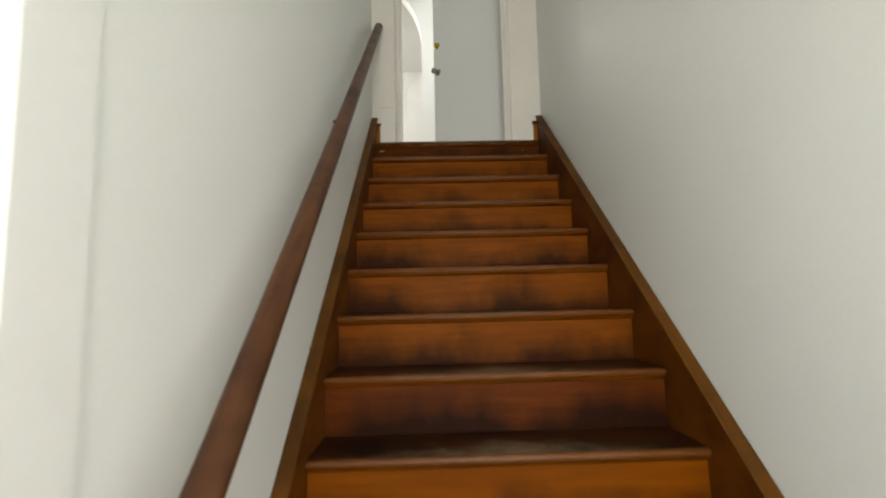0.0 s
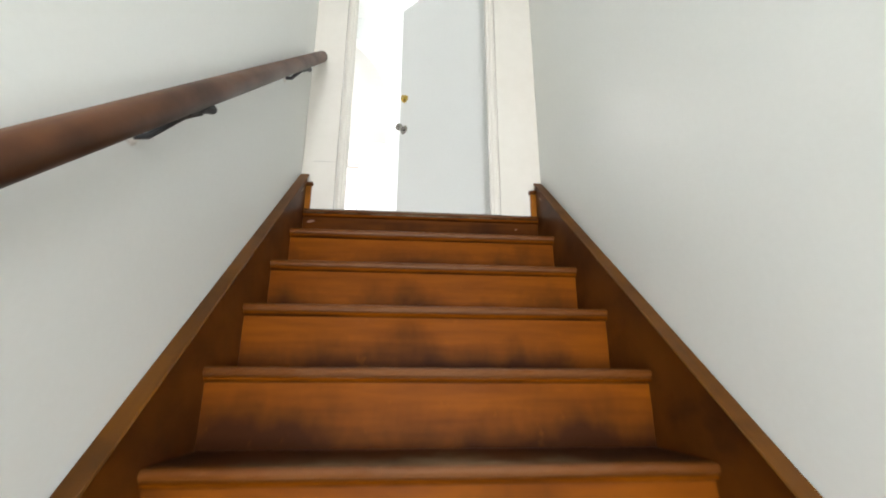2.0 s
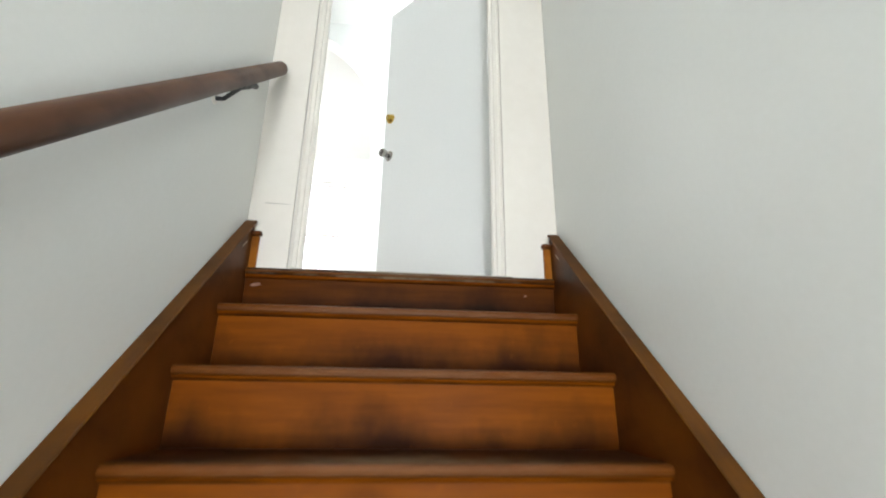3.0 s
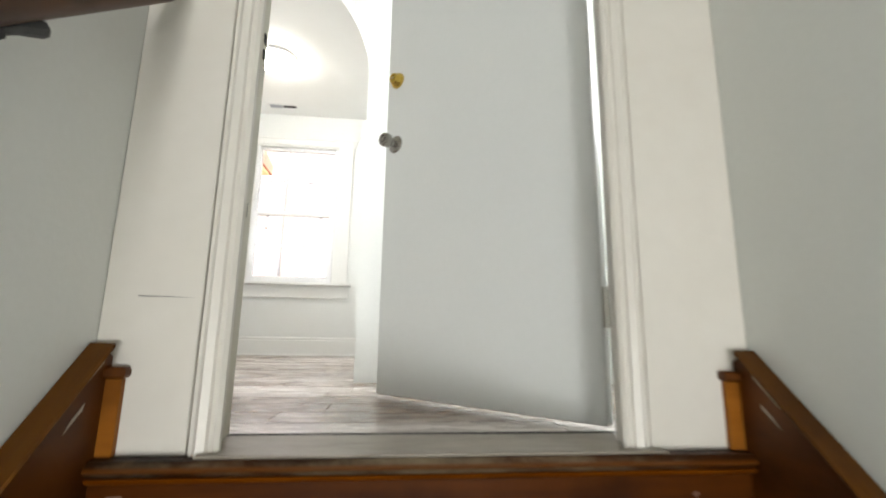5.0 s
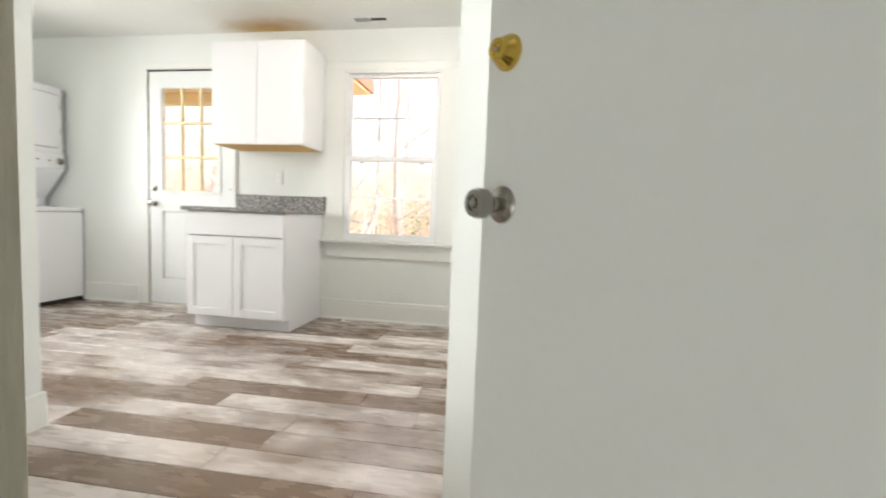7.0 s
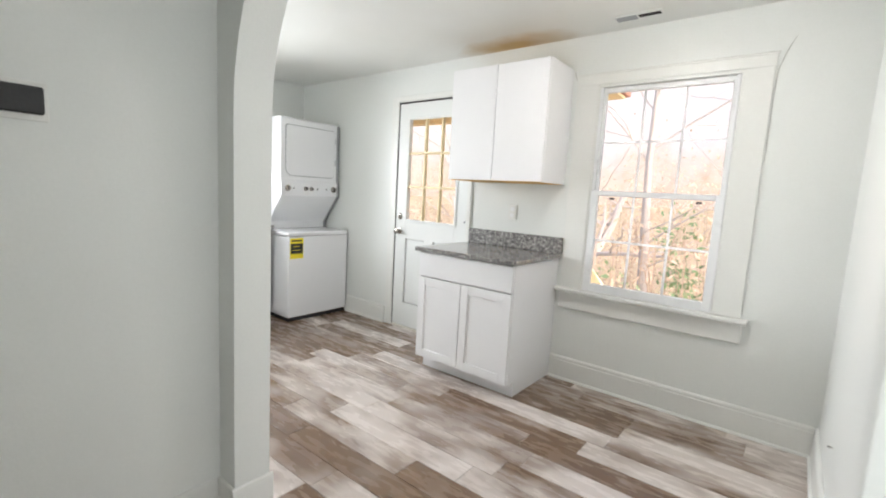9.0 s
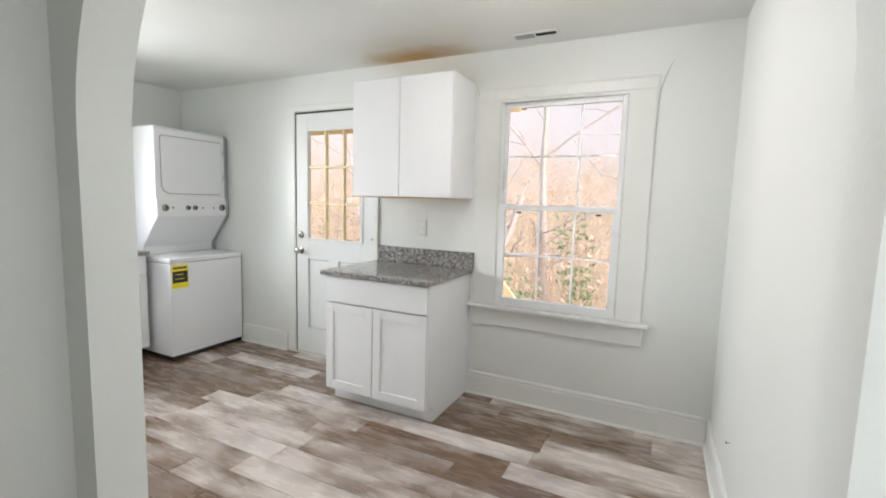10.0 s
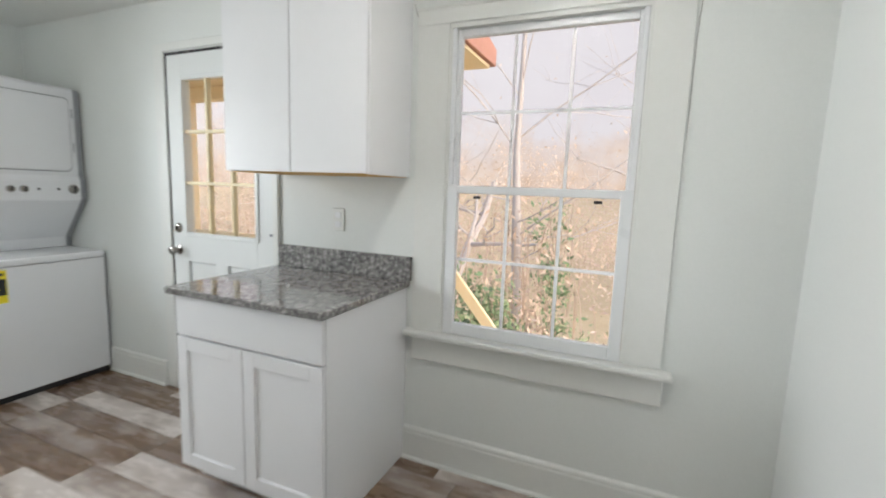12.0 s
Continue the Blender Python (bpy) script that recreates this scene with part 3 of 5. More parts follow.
# ---- stair door and its frame ----
def stair_door_frame():
    fr = thing("door_frame", (0.2, 3.47, FLOOR), "old off-white painted door frame with moulded casing", "door frame", kind="structure")
    for side, j in ((-1, JL), (1, JR)):
        a, b = sorted((j, j + side * 0.019))
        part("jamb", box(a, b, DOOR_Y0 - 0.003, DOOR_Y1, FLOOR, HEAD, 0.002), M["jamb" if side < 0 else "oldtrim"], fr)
        e = -0.22 if side < 0 else 0.552
        w = side
        yf = DOOR_Y0
        prof = [(e, yf), (e, yf - 0.012), (e + w * 0.008, yf - 0.018), (e + w * 0.018, yf - 0.016), (e + w * 0.022, yf - 0.022), (e + w * 0.036, yf - 0.026), (e + w * 0.044, yf - 0.02), (e + w * 0.05, yf - 0.02), (e + w * 0.056, yf)]
        part("casing", prism(prof, "z", FLOOR, HEAD + 0.1), M["oldtrim"], fr)
        a, b = sorted((e + w * 0.057, XL + 0.001 if w < 0 else XR - 0.001))
        part("casing_board", box(a, b, yf - 0.014, yf - 0.0005, FLOOR, HEAD + 0.1, 0.002), M["oldtrim"], fr)
        st = JL + 0.018 if side < 0 else 0.572
        a, b = sorted((st, j - side * 0.0003))
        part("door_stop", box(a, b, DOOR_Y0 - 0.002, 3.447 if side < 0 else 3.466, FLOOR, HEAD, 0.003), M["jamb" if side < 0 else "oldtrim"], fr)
        a, b = sorted((j + side * 0.04, j + side * 0.13))
        part("hall_casing", box(a, b, DOOR_Y1 + 0.0005, DOOR_Y1 + 0.016, FLOOR, HEAD + 0.1, 0.003), M["trim"], fr)
    part("head", box(JL, JR, DOOR_Y0 - 0.012, DOOR_Y1 + 0.012, HEAD, HEAD + 0.019), M["oldtrim"], fr)
    part("head_casing", box(JL - 0.17, JR + 0.17, DOOR_Y0 - 0.016, DOOR_Y0 - 0.0005, HEAD + 0.101, HEAD + 0.2, 0.003), M["oldtrim"], fr)
    part("threshold", box(JL + 0.001, JR - 0.001, 3.364, 3.527, FLOOR + 0.0005, FLOOR + 0.005, 0.0015), M["sill"], fr, "worn grey-brown wooden threshold")
    part("threshold_gap", box(JL + 0.001, JR - 0.001, 3.5275, 3.549, FLOOR + 0.0005, FLOOR + 0.0045), M["hole"], fr, "dark strip where the vinyl floor begins")
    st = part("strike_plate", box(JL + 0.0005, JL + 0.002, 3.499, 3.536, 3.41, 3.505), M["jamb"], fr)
    for z, h in ((3.422, 0.029), (3.464, 0.031)):
        prof = [(3.511, z), (3.524, z + 0.001), (3.528, z + 0.005), (3.527, z + h - 0.004), (3.522, z + h), (3.512, z + h - 0.002), (3.509, z + h - 0.007), (3.508, z + 0.005)]
        part("mortise", prism(prof, "x", JL + 0.0021, JL + 0.003), M["hole"], st, "dark chiselled latch hole")
    for y, z, w, h in ((3.462, 3.335, 0.013, 0.005), (3.515, 3.03, 0.003, 0.03), (3.475, 2.86, 0.004, 0.02)):
        prof = [(y, z), (y + w * 0.6, z - h * 0.15), (y + w, z + h * 0.6), (y + w * 0.5, z + h)]
        part("nick", prism(prof, "x", JL + 0.0002, JL + 0.0008), M["scrape"], fr, "small dark scrape in the paint")
    part("joint_line", prism([(-0.392, 2.8335), (-0.392, 2.835), (-0.34, 2.8344), (-0.288, 2.8322), (-0.34, 2.8334)], "y", DOOR_Y0 - 0.0152, DOOR_Y0 - 0.0142), M["hole"], fr, "thin dark crack across the board")
    return fr


stair_door_frame()

PIVOT, SWING = Vector((0.62, 3.574)), radians(45.6)
DD = Vector((-math.cos(SWING), math.sin(SWING), 0))
DN = Vector((-math.sin(SWING), -math.cos(SWING), 0))


def door_point(u, n, z):
    """u metres from the hinge along the leaf, n in front of its hall side, z above the floor."""
    return Vector((PIVOT.x, PIVOT.y, FLOOR)) + DD * u + DN * n + Vector((0, 0, z))


def stair_door():
    o = thing("door_1", (PIVOT.x, PIVOT.y, FLOOR + 0.012), "plain flat white slab door standing half open", "door", kind="structure")
    bm = box(-0.003, 0.8, 0, 0.04, 0.014, 2.03, 0.003)
    for v in bm.verts:
        v.co = door_point(v.co.x, v.co.y, v.co.z)
    part("leaf", bm, M["doorpaint"], o)
    for z in (0.243, 1.7):
        bm = box(-0.0065, -0.0035, -0.004, 0.038, z, z + 0.1)
        for v in bm.verts:
            v.co = door_point(v.co.x, v.co.y, v.co.z)
        h = part("hinge", bm, M["hinge"], o)
        part("jamb_leaf", box(JR - 0.0022, JR + 0.0001, 3.53, 3.543, FLOOR + z, FLOOR + z + 0.1), M["hinge"], h)
        part("barrel", lathe([(0.007, 0), (0.007, 0.1), (0.004, 0.106)], door_point(-0.005, -0.008, z), (0, 0, 1), 12), M["hinge"], h, smooth=True)
    k = lathe([(0.033, 0), (0.033, 0.003), (0.028, 0.008), (0.013, 0.012), (0.012, 0.03), (0.02, 0.034), (0.0255, 0.042), (0.0265, 0.056), (0.023, 0.066), (0.014, 0.068), (0.012, 0.064)], door_point(0.745, 0.04, 0.918), DN, 28)
    knob = part("knob", k, M["nickel"], o, "satin silver round door knob", True)
    part("keyhole", lathe([(0.009, 0.0), (0.009, 0.004), (0.006, 0.006)], door_point(0.745, 0.1035, 0.918), DN, 16), M["nickel"], knob)
    d = lathe([(0.031, 0), (0.031, 0.004), (0.027, 0.012), (0.02, 0.024), (0.0185, 0.03), (0.011, 0.031), (0.01, 0.028)], door_point(0.745, 0.04, 1.18), DN, 28)
    db = part("deadbolt", d, M["brass"], o, "brass deadbolt cylinder", True)
    part("keyway", lathe([(0.0045, 0.0), (0.0045, 0.002), (0.003, 0.0025)], door_point(0.745, 0.0702, 1.18), DN, 12), M["hinge"], db)
    return o


stair_door()


# ---- skirting ----
BASE = [(0.0, 0.0), (0.0, 0.165), (0.006, 0.165), (0.014, 0.158), (0.016, 0.146), (0.012, 0.14), (0.016, 0.134), (0.017, 0.0)]


PLAIN = [(0.0, 0.0), (0.0, 0.14), (0.004, 0.14), (0.009, 0.134), (0.011, 0.12), (0.012, 0.0)]


def skirting(x0, x1, y0, y1, nx, ny, label="white painted tall baseboard with moulded cap", shape=BASE, bead=True):
    """A baseboard from one end to the other; (nx, ny) points into the room."""
    bm = bmesh.new()
    ends = []
    for x, y in ((x0, y0), (x1, y1)):
        ends.append([bm.verts.new((x + nx * (d + 0.0005), y + ny * (d + 0.0005), FLOOR + h + 0.001)) for d, h in shape])
    n = len(shape)
    for i in range(n):
        bm.faces.new((ends[0][i], ends[0][(i + 1) % n], ends[1][(i + 1) % n], ends[1][i]))
    bm.faces.new(ends[0])
    bm.faces.new(ends[1][::-1])
    b = whole("baseboard", bm, M["trim"], label=label, category="baseboard", kind="structure")
    if not bead:
        return
    q = bmesh.new()
    pr = [(0.0175, 0.0), (0.0175, 0.014), (0.023, 0.0125), (0.028, 0.008), (0.03, 0.0)]
    ends = [[q.verts.new((x + nx * d, y + ny * d, FLOOR + h + 0.0005)) for d, h in pr] for x, y in ((x0, y0), (x1, y1))]
    for i in range(5):
        q.faces.new((ends[0][i], ends[0][(i + 1) % 5], ends[1][(i + 1) % 5], ends[1][i]))
    q.faces.new(ends[0])
    q.faces.new(ends[1][::-1])
    ROOT[b] = Vector((0, 0, 0))
    part("quarter_round", q, M["trim"], b)


skirting(-1.503, KR - 0.018, FAR, FAR, 0, -1)
skirting(-3.826, DX0 - 0.09, FAR, FAR, 0, -1)
skirting(KR, KR, ARCH1 + 0.018, FAR, -1, 0)
skirting(HALL_L, HALL_L, DOOR_Y1 + 0.02, ARCH0 - 0.013, 1, 0, "plain white painted baseboard", PLAIN, False)
skirting(HALL_L, AL, ARCH0, ARCH0, 0, -1, "plain white painted baseboard", PLAIN, False)
skirting(AL, AL, ARCH0 - 0.012, ARCH1 + 0.012, 1, 0, "plain white painted baseboard", PLAIN, False)
skirting(AR, KR - 0.018, ARCH1, ARCH1, 0, 1)


# ---- kitchen window ----
def kitchen_window():
    w = thing("window_1", (-0.925, FAR, 3.2), "white double-hung window with grilles and wide casing", "window", kind="structure")
    cx0, cx1 = -1.475, -0.385
    part("casing_side", box(cx0, WX0 + 0.01, FAR - 0.008, FAR - 0.0005, 3.222, 4.6, 0.002), M["trim"], w)
    part("casing_side", box(WX1 - 0.01, cx1, FAR - 0.008, FAR - 0.0005, 3.222, 4.6, 0.002), M["trim"], w)
    part("casing_head", box(cx0 - 0.005, cx1 + 0.005, FAR - 0.009, FAR - 0.0005, 4.6, 4.662, 0.002), M["trim"], w)
    part("head_bead", box(cx0 - 0.012, cx1 + 0.012, FAR - 0.012, FAR - 0.0005, 4.662, 4.674, 0.003), M["trim"], w)
    part("window_sill", box(-1.5, -0.345, FAR - 0.06, FAR + 0.08, 3.196, 3.221, 0.007, seg=2), M["trim"], w)
    part("apron", box(-1.47, -0.372, FAR - 0.019, FAR - 0.0005, 3.075, 3.1945, 0.004), M["trim"], w)
    for a, b in ((WX0, WX0 + 0.02), (WX1 - 0.02, WX1)):
        part("jamb", box(a, b, FAR + 0.0005, FAR + T - 0.01, 3.222, WZ1), M["trim"], w)
    part("head", box(WX0 + 0.02, WX1 - 0.02, FAR + 0.0005, FAR + T - 0.01, WZ1 - 0.018, WZ1), M["trim"], w)
    ix0, ix1 = WX0 + 0.021, WX1 - 0.021
    mid = 3.888

    def sash(name, z0, z1, y, side, bottom, top):
        s = part(name, box(ix0, ix0 + side, y, y + 0.03, z0, z1, 0.003), M["vinylwin"], w)
        part("stile", box(ix1 - side, ix1, y, y + 0.03, z0, z1, 0.003), M["vinylwin"], s)
        part("bottom_rail", box(ix0 + side, ix1 - side, y, y + 0.03, z0, z0 + bottom, 0.003), M["vinylwin"], s)
        part("top_rail", box(ix0 + side, ix1 - side, y, y + 0.03, z1 - top, z1, 0.003), M["vinylwin"], s)
        gx0, gx1, gz0, gz1 = ix0 + side, ix1 - side, z0 + bottom, z1 - top
        g = part("pane", box(gx0, gx1, y + 0.013, y + 0.017, gz0, gz1), M["glass"], s, "clear window glass")
        g.visible_shadow = False
        for i in (1, 2):
            x = gx0 + (gx1 - gx0) * i / 3
            part("grille_bar", box(x - 0.0065, x + 0.0065, y + 0.0175, y + 0.024, gz0, gz1), M["vinylwin"], s)
        z = (gz0 + gz1) / 2
        part("grille_bar", box(gx0, gx1, y + 0.018, y + 0.0235, z - 0.0065, z + 0.0065), M["vinylwin"], s)
        return s

    low = sash("sash_lower", 3.222, mid + 0.022, FAR - 0.002, 0.048, 0.055, 0.034)
    sash("sash_upper", mid - 0.012, WZ1 - 0.018, FAR + 0.029, 0.034, 0.034, 0.034)
    for x in (-1.17, -0.665):
        lk = part("latch", box(x - 0.016, x + 0.016, FAR - 0.0105, FAR - 0.0025, mid - 0.034, mid - 0.022, 0.002), M["black"], low)
    part("track", box(ix0, ix0 + 0.02, FAR + 0.0006, FAR + 0.0285, 3.911, WZ1 - 0.02, 0.003), M["vinylwin"], w)
    part("track", box(ix1 - 0.02, ix1, FAR + 0.0006, FAR + 0.0285, 3.911, WZ1 - 0.02, 0.003), M["vinylwin"], w)
    return w


kitchen_window()


def wall_cracks():
    bm = tube([(-0.379, FAR - 0.001, 4.1), (-0.378, FAR - 0.001, 4.45), (-0.372, FAR - 0.001, 4.585), (-0.345, FAR - 0.001, 4.67), (-0.313, FAR - 0.001, 4.745)], [0.0008, 0.0013, 0.002, 0.0022, 0.001], 6)
    whole("wall_crack", bm, M["crack"], label="thin grey crack in the plaster beside the window", category="crack", kind="structure")
    bm = tube([(-1.5, FAR - 0.001, 4.7), (-1.475, FAR - 0.001, 4.62), (-1.468, FAR - 0.001, 4.58)], [0.0012, 0.003, 0.0015], 6)
    whole("wall_crack", bm, M["crack"], label="short grey crack in the plaster near the cabinet", category="crack", kind="structure")


wall_cracks()


# ---- outer door with nine lights ----
def kitchen_door():
    fr = thing("door_frame", (-2.745, FAR, FLOOR), "white painted casing round the outer door", "door frame", kind="structure")
    part("casing", box(DX0 - 0.085, DX0 + 0.003, FAR - 0.006, FAR - 0.0005, FLOOR, DZ1 + 0.05, 0.002), M["trim"], fr)
    part("casing", box(DX1 - 0.006, -2.29, FAR - 0.018, FAR - 0.0005, FLOOR, DZ1 + 0.05, 0.004), M["trim"], fr)
    part("casing", box(DX0 + 0.006, DX1 - 0.006, FAR - 0.018, FAR - 0.0005, DZ1 + 0.004, DZ1 + 0.05, 0.004), M["trim"], fr)
    for a, b in ((DX0 - 0.001, DX0 + 0.004), (DX1 - 0.004, DX1 + 0.001)):
        part("jamb", box(a, b, FAR + 0.0005, FAR + T, FLOOR, DZ1), M["trim"], fr)
    part("threshold", box(DX0, DX1, FAR - 0.005, FAR + T, FLOOR - 0.005, FLOOR + 0.014, 0.003), M["oldtrim"], fr)
    part("gap", box(DX0 + 0.0045, DX1 - 0.0045, FAR + 0.001, FAR + 0.055, DZ1 - 0.0135, DZ1 + 0.0035), M["hole"], fr, "dark gap over the door")
    part("gap", box(DX0 + 0.0045, DX0 + 0.0115, FAR + 0.003, FAR + 0.055, FLOOR + 0.015, DZ1 - 0.014), M["hole"], fr, "dark gap beside the door")

    d = thing("door_2", (DX0 + 0.01, FAR + 0.02, FLOOR + 0.02), "white outer door with nine glass lights, closed", "door", kind="structure")
    x0, x1, z0, z1, y0, y1 = DX0 + 0.012, DX1 - 0.008, FLOOR + 0.02, DZ1 - 0.014, FAR + 0.004, FAR + 0.046
    gx0, gx1, gz0, gz1 = -3.025, -2.465, 3.575, 4.475
    part("stile", box(x0, gx0, y0, y1, z0, z1, 0.002), M["doorpaint"], d)
    part("stile", box(gx1, x1, y0, y1, z0, z1, 0.002), M["doorpaint"], d)
    part("top_rail", box(gx0, gx1, y0, y1, gz1, z1, 0.0), M["doorpaint"], d)
    part("lock_rail", box(gx0, gx1, y0, y1, 3.4, gz0, 0.0), M["doorpaint"], d)
    part("bottom_rail", box(gx0, gx1, y0, y1, z0, 2.79, 0.0), M["doorpaint"], d)
    mx = (gx0 + gx1) / 2
    part("mid_stile", box(mx - 0.05, mx + 0.05, y0, y1, 2.79, 3.4, 0.0), M["doorpaint"], d)
    for a, b in ((gx0, mx - 0.05), (mx + 0.05, gx1)):
        part("panel", box(a + 0.001, b - 0.001, y0 + 0.012, y1 - 0.01, 2.791, 3.399, 0.012), M["doorpaint"], d)
    fw = 0.02
    for a, b, c, e in ((gx0 - fw, gx0 + 0.006, gz0 - fw, gz1 + fw), (gx1 - 0.006, gx1 + fw, gz0 - fw, gz1 + fw)):
        part("light_frame", box(a, b, y0 - 0.008, y0 - 0.0004, c, e, 0.003), M["doorpaint"], d)
    for c, e in ((gz0 - fw, gz0 + 0.006), (gz1 - 0.006, gz1 + fw)):
        part("light_frame", box(gx0 + 0.006, gx1 - 0.006, y0 - 0.008, y0 - 0.0004, c, e, 0.003), M["doorpaint"], d)
    for i in range(3):
        for j in range(3):
            a, b = gx0 + (gx1 - gx0) * i / 3, gx0 + (gx1 - gx0) * (i + 1) / 3
            c, e = gz0 + (gz1 - gz0) * j / 3, gz0 + (gz1 - gz0) * (j + 1) / 3
            g = part("pane", box(a + 0.009, b - 0.009, y0 + 0.018, y0 + 0.022, c + 0.009, e - 0.009), M["glass"], d, "clear glass light")
            g.visible_shadow = False
    for i in (1, 2):
        x = gx0 + (gx1 - gx0) * i / 3
        part("muntin", box(x - 0.01, x + 0.01, y0 + 0.004, y1 - 0.004, gz0, gz1, 0.003), M["muntin"], d)
        z = gz0 + (gz1 - gz0) * i / 3
        part("muntin", box(gx0, gx1, y0 + 0.005, y1 - 0.005, z - 0.01, z + 0.01, 0.003), M["muntin"], d)
    k = part("knob", lathe([(0.03, 0), (0.03, 0.004), (0.012, 0.01), (0.011, 0.028), (0.022, 0.034), (0.027, 0.046), (0.022, 0.06), (0.01, 0.063)], (-3.1, y0, 3.465), (0, -1, 0), 22), M["nickel"], d, "satin silver knob", True)
    part("deadbolt", lathe([(0.03, 0), (0.03, 0.005), (0.022, 0.014), (0.008, 0.016)], (-3.1, y0, 3.6), (0, -1, 0), 22), M["nickel"], d, "satin silver deadbolt rose", True)
    part("thumb_turn", box(-3.104, -3.096, y0 - 0.03, y0 - 0.014, 3.585, 3.615, 0.002), M["nickel"], d)
    part("hook", box(-2.36, -2.35, y0 - 0.012, y0, 3.6, 3.612), M["greyplastic"], d)
    return d


kitchen_door()


# ---- cabinets ----
def shaker(name, x0, x1, z0, z1, y, parent, rail=0.058, depth=0.02):
    """A framed door or drawer front that faces -y, its front at y."""
    f = part(name, box(x0 + rail, x1 - rail, y + 0.008, y + depth, z0 + rail, z1 - rail), M["cabinet"], parent)
    for a, b in ((x0, x0 + rail), (x1 - rail, x1)):
        part("door_stile", box(a, b, y, y + depth, z0, z1, 0.0015), M["cabinet"], f)
    for a, b in ((z0, z0 + rail), (z1 - rail, z1)):
        part("door_rail", box(x0 + rail, x1 - rail, y + 0.0003, y + depth, a, b, 0.0012), M["cabinet"], f)
    return f


def base_cabinet():
    c = thing("base_cabinet", (-1.89, 6.5, FLOOR), "white shaker base cabinet with one drawer and two doors", "cabinet")
    x0, x1, yf, z1 = -2.272, -1.505, 6.215, 3.42
    part("side_panel", prism([(yf, FLOOR + 0.1), (yf, z1), (FAR - 0.001, z1), (FAR - 0.001, FLOOR + 0.001), (yf + 0.075, FLOOR + 0.001), (yf + 0.075, FLOOR + 0.1)], "x", x1 - 0.018, x1, 0.001), M["cabinet"], c)
    part("side_panel", prism([(yf, FLOOR + 0.1), (yf, z1), (FAR - 0.001, z1), (FAR - 0.001, FLOOR + 0.001), (yf + 0.075, FLOOR + 0.001), (yf + 0.075, FLOOR + 0.1)], "x", x0, x0 + 0.018, 0.001), M["cabinet"], c)
    part("face_frame", box(x0 + 0.018, x1 - 0.018, yf + 0.012, yf + 0.03, FLOOR + 0.1, z1), M["cabinet"], c)
    part("bottom", box(x0 + 0.018, x1 - 0.018, yf + 0.02, FAR - 0.01, FLOOR + 0.1, FLOOR + 0.118), M["cabinet"], c)
    part("toe_kick", box(x0 + 0.018, x1 - 0.018, yf + 0.075, yf + 0.09, FLOOR + 0.001, FLOOR + 0.1), M["cabinet"], c)
    y = yf - 0.021
    part("drawer_front", box(x0 + 0.004, x1 - 0.004, y, yf - 0.001, 3.247, 3.414, 0.002), M["cabinet"], c)
    shaker("cabinet_door", x0 + 0.004, -1.8985, 2.655, 3.238, y, c)
    shaker("cabinet_door", -1.8935, x1 - 0.004, 2.655, 3.238, y, c)
    return c


base_cabinet()


def worktop():
    w = thing("worktop", (-1.9, 6.5, 3.42), "grey speckled granite countertop with low backsplash", "countertop")
    part("slab", box(-2.3, -1.492, 6.172, FAR - 0.001, 3.4205, 3.4505, 0.004, seg=2), M["granite"], w)
    part("backsplash", box(-2.287, -1.482, FAR - 0.022, FAR - 0.001, 3.451, 3.567, 0.002), M["granite"], w)
    return w


worktop()


def wall_cabinet():
    c = thing("wall_cabinet", (-1.885, 6.65, 3.94), "white two-door wall cabinet with raw wood underside", "cabinet")
    x0, x1, yf, z0, z1 = -2.268, -1.508, 6.487, 3.94, 4.716
    part("side_panel", box(x1 - 0.016, x1, yf, FAR - 0.001, z0, z1, 0.001), M["cabinet"], c)
    part("side_panel", box(x0, x0 + 0.016, yf, FAR - 0.001, z0, z1, 0.001), M["cabinet"], c)
    part("top", box(x0 + 0.016, x1 - 0.016, yf, FAR - 0.001, z1 - 0.016, z1), M["rawwood"], c)
    part("underside", box(x0 + 0.016, x1 - 0.016, yf, FAR - 0.001, z0 - 0.002, z0 + 0.016), M["rawwood"], c, "unfinished orange plywood underside")
    part("face_frame", box(x0 + 0.016, x1 - 0.016, yf - 0.0005, yf + 0.018, z0 + 0.027, z1 - 0.017), M["cabinet"], c)
    y = yf - 0.022
    part("cabinet_door", box(x0 + 0.002, -1.8915, y, yf - 0.0015, z0 + 0.002, z1 - 0.003, 0.002), M["cabinet"], c)
    part("cabinet_door", box(-1.8875, x1 - 0.002, y, yf - 0.0015, z0 + 0.002, z1 - 0.003, 0.002), M["cabinet"], c)
    return c


wall_cabinet()


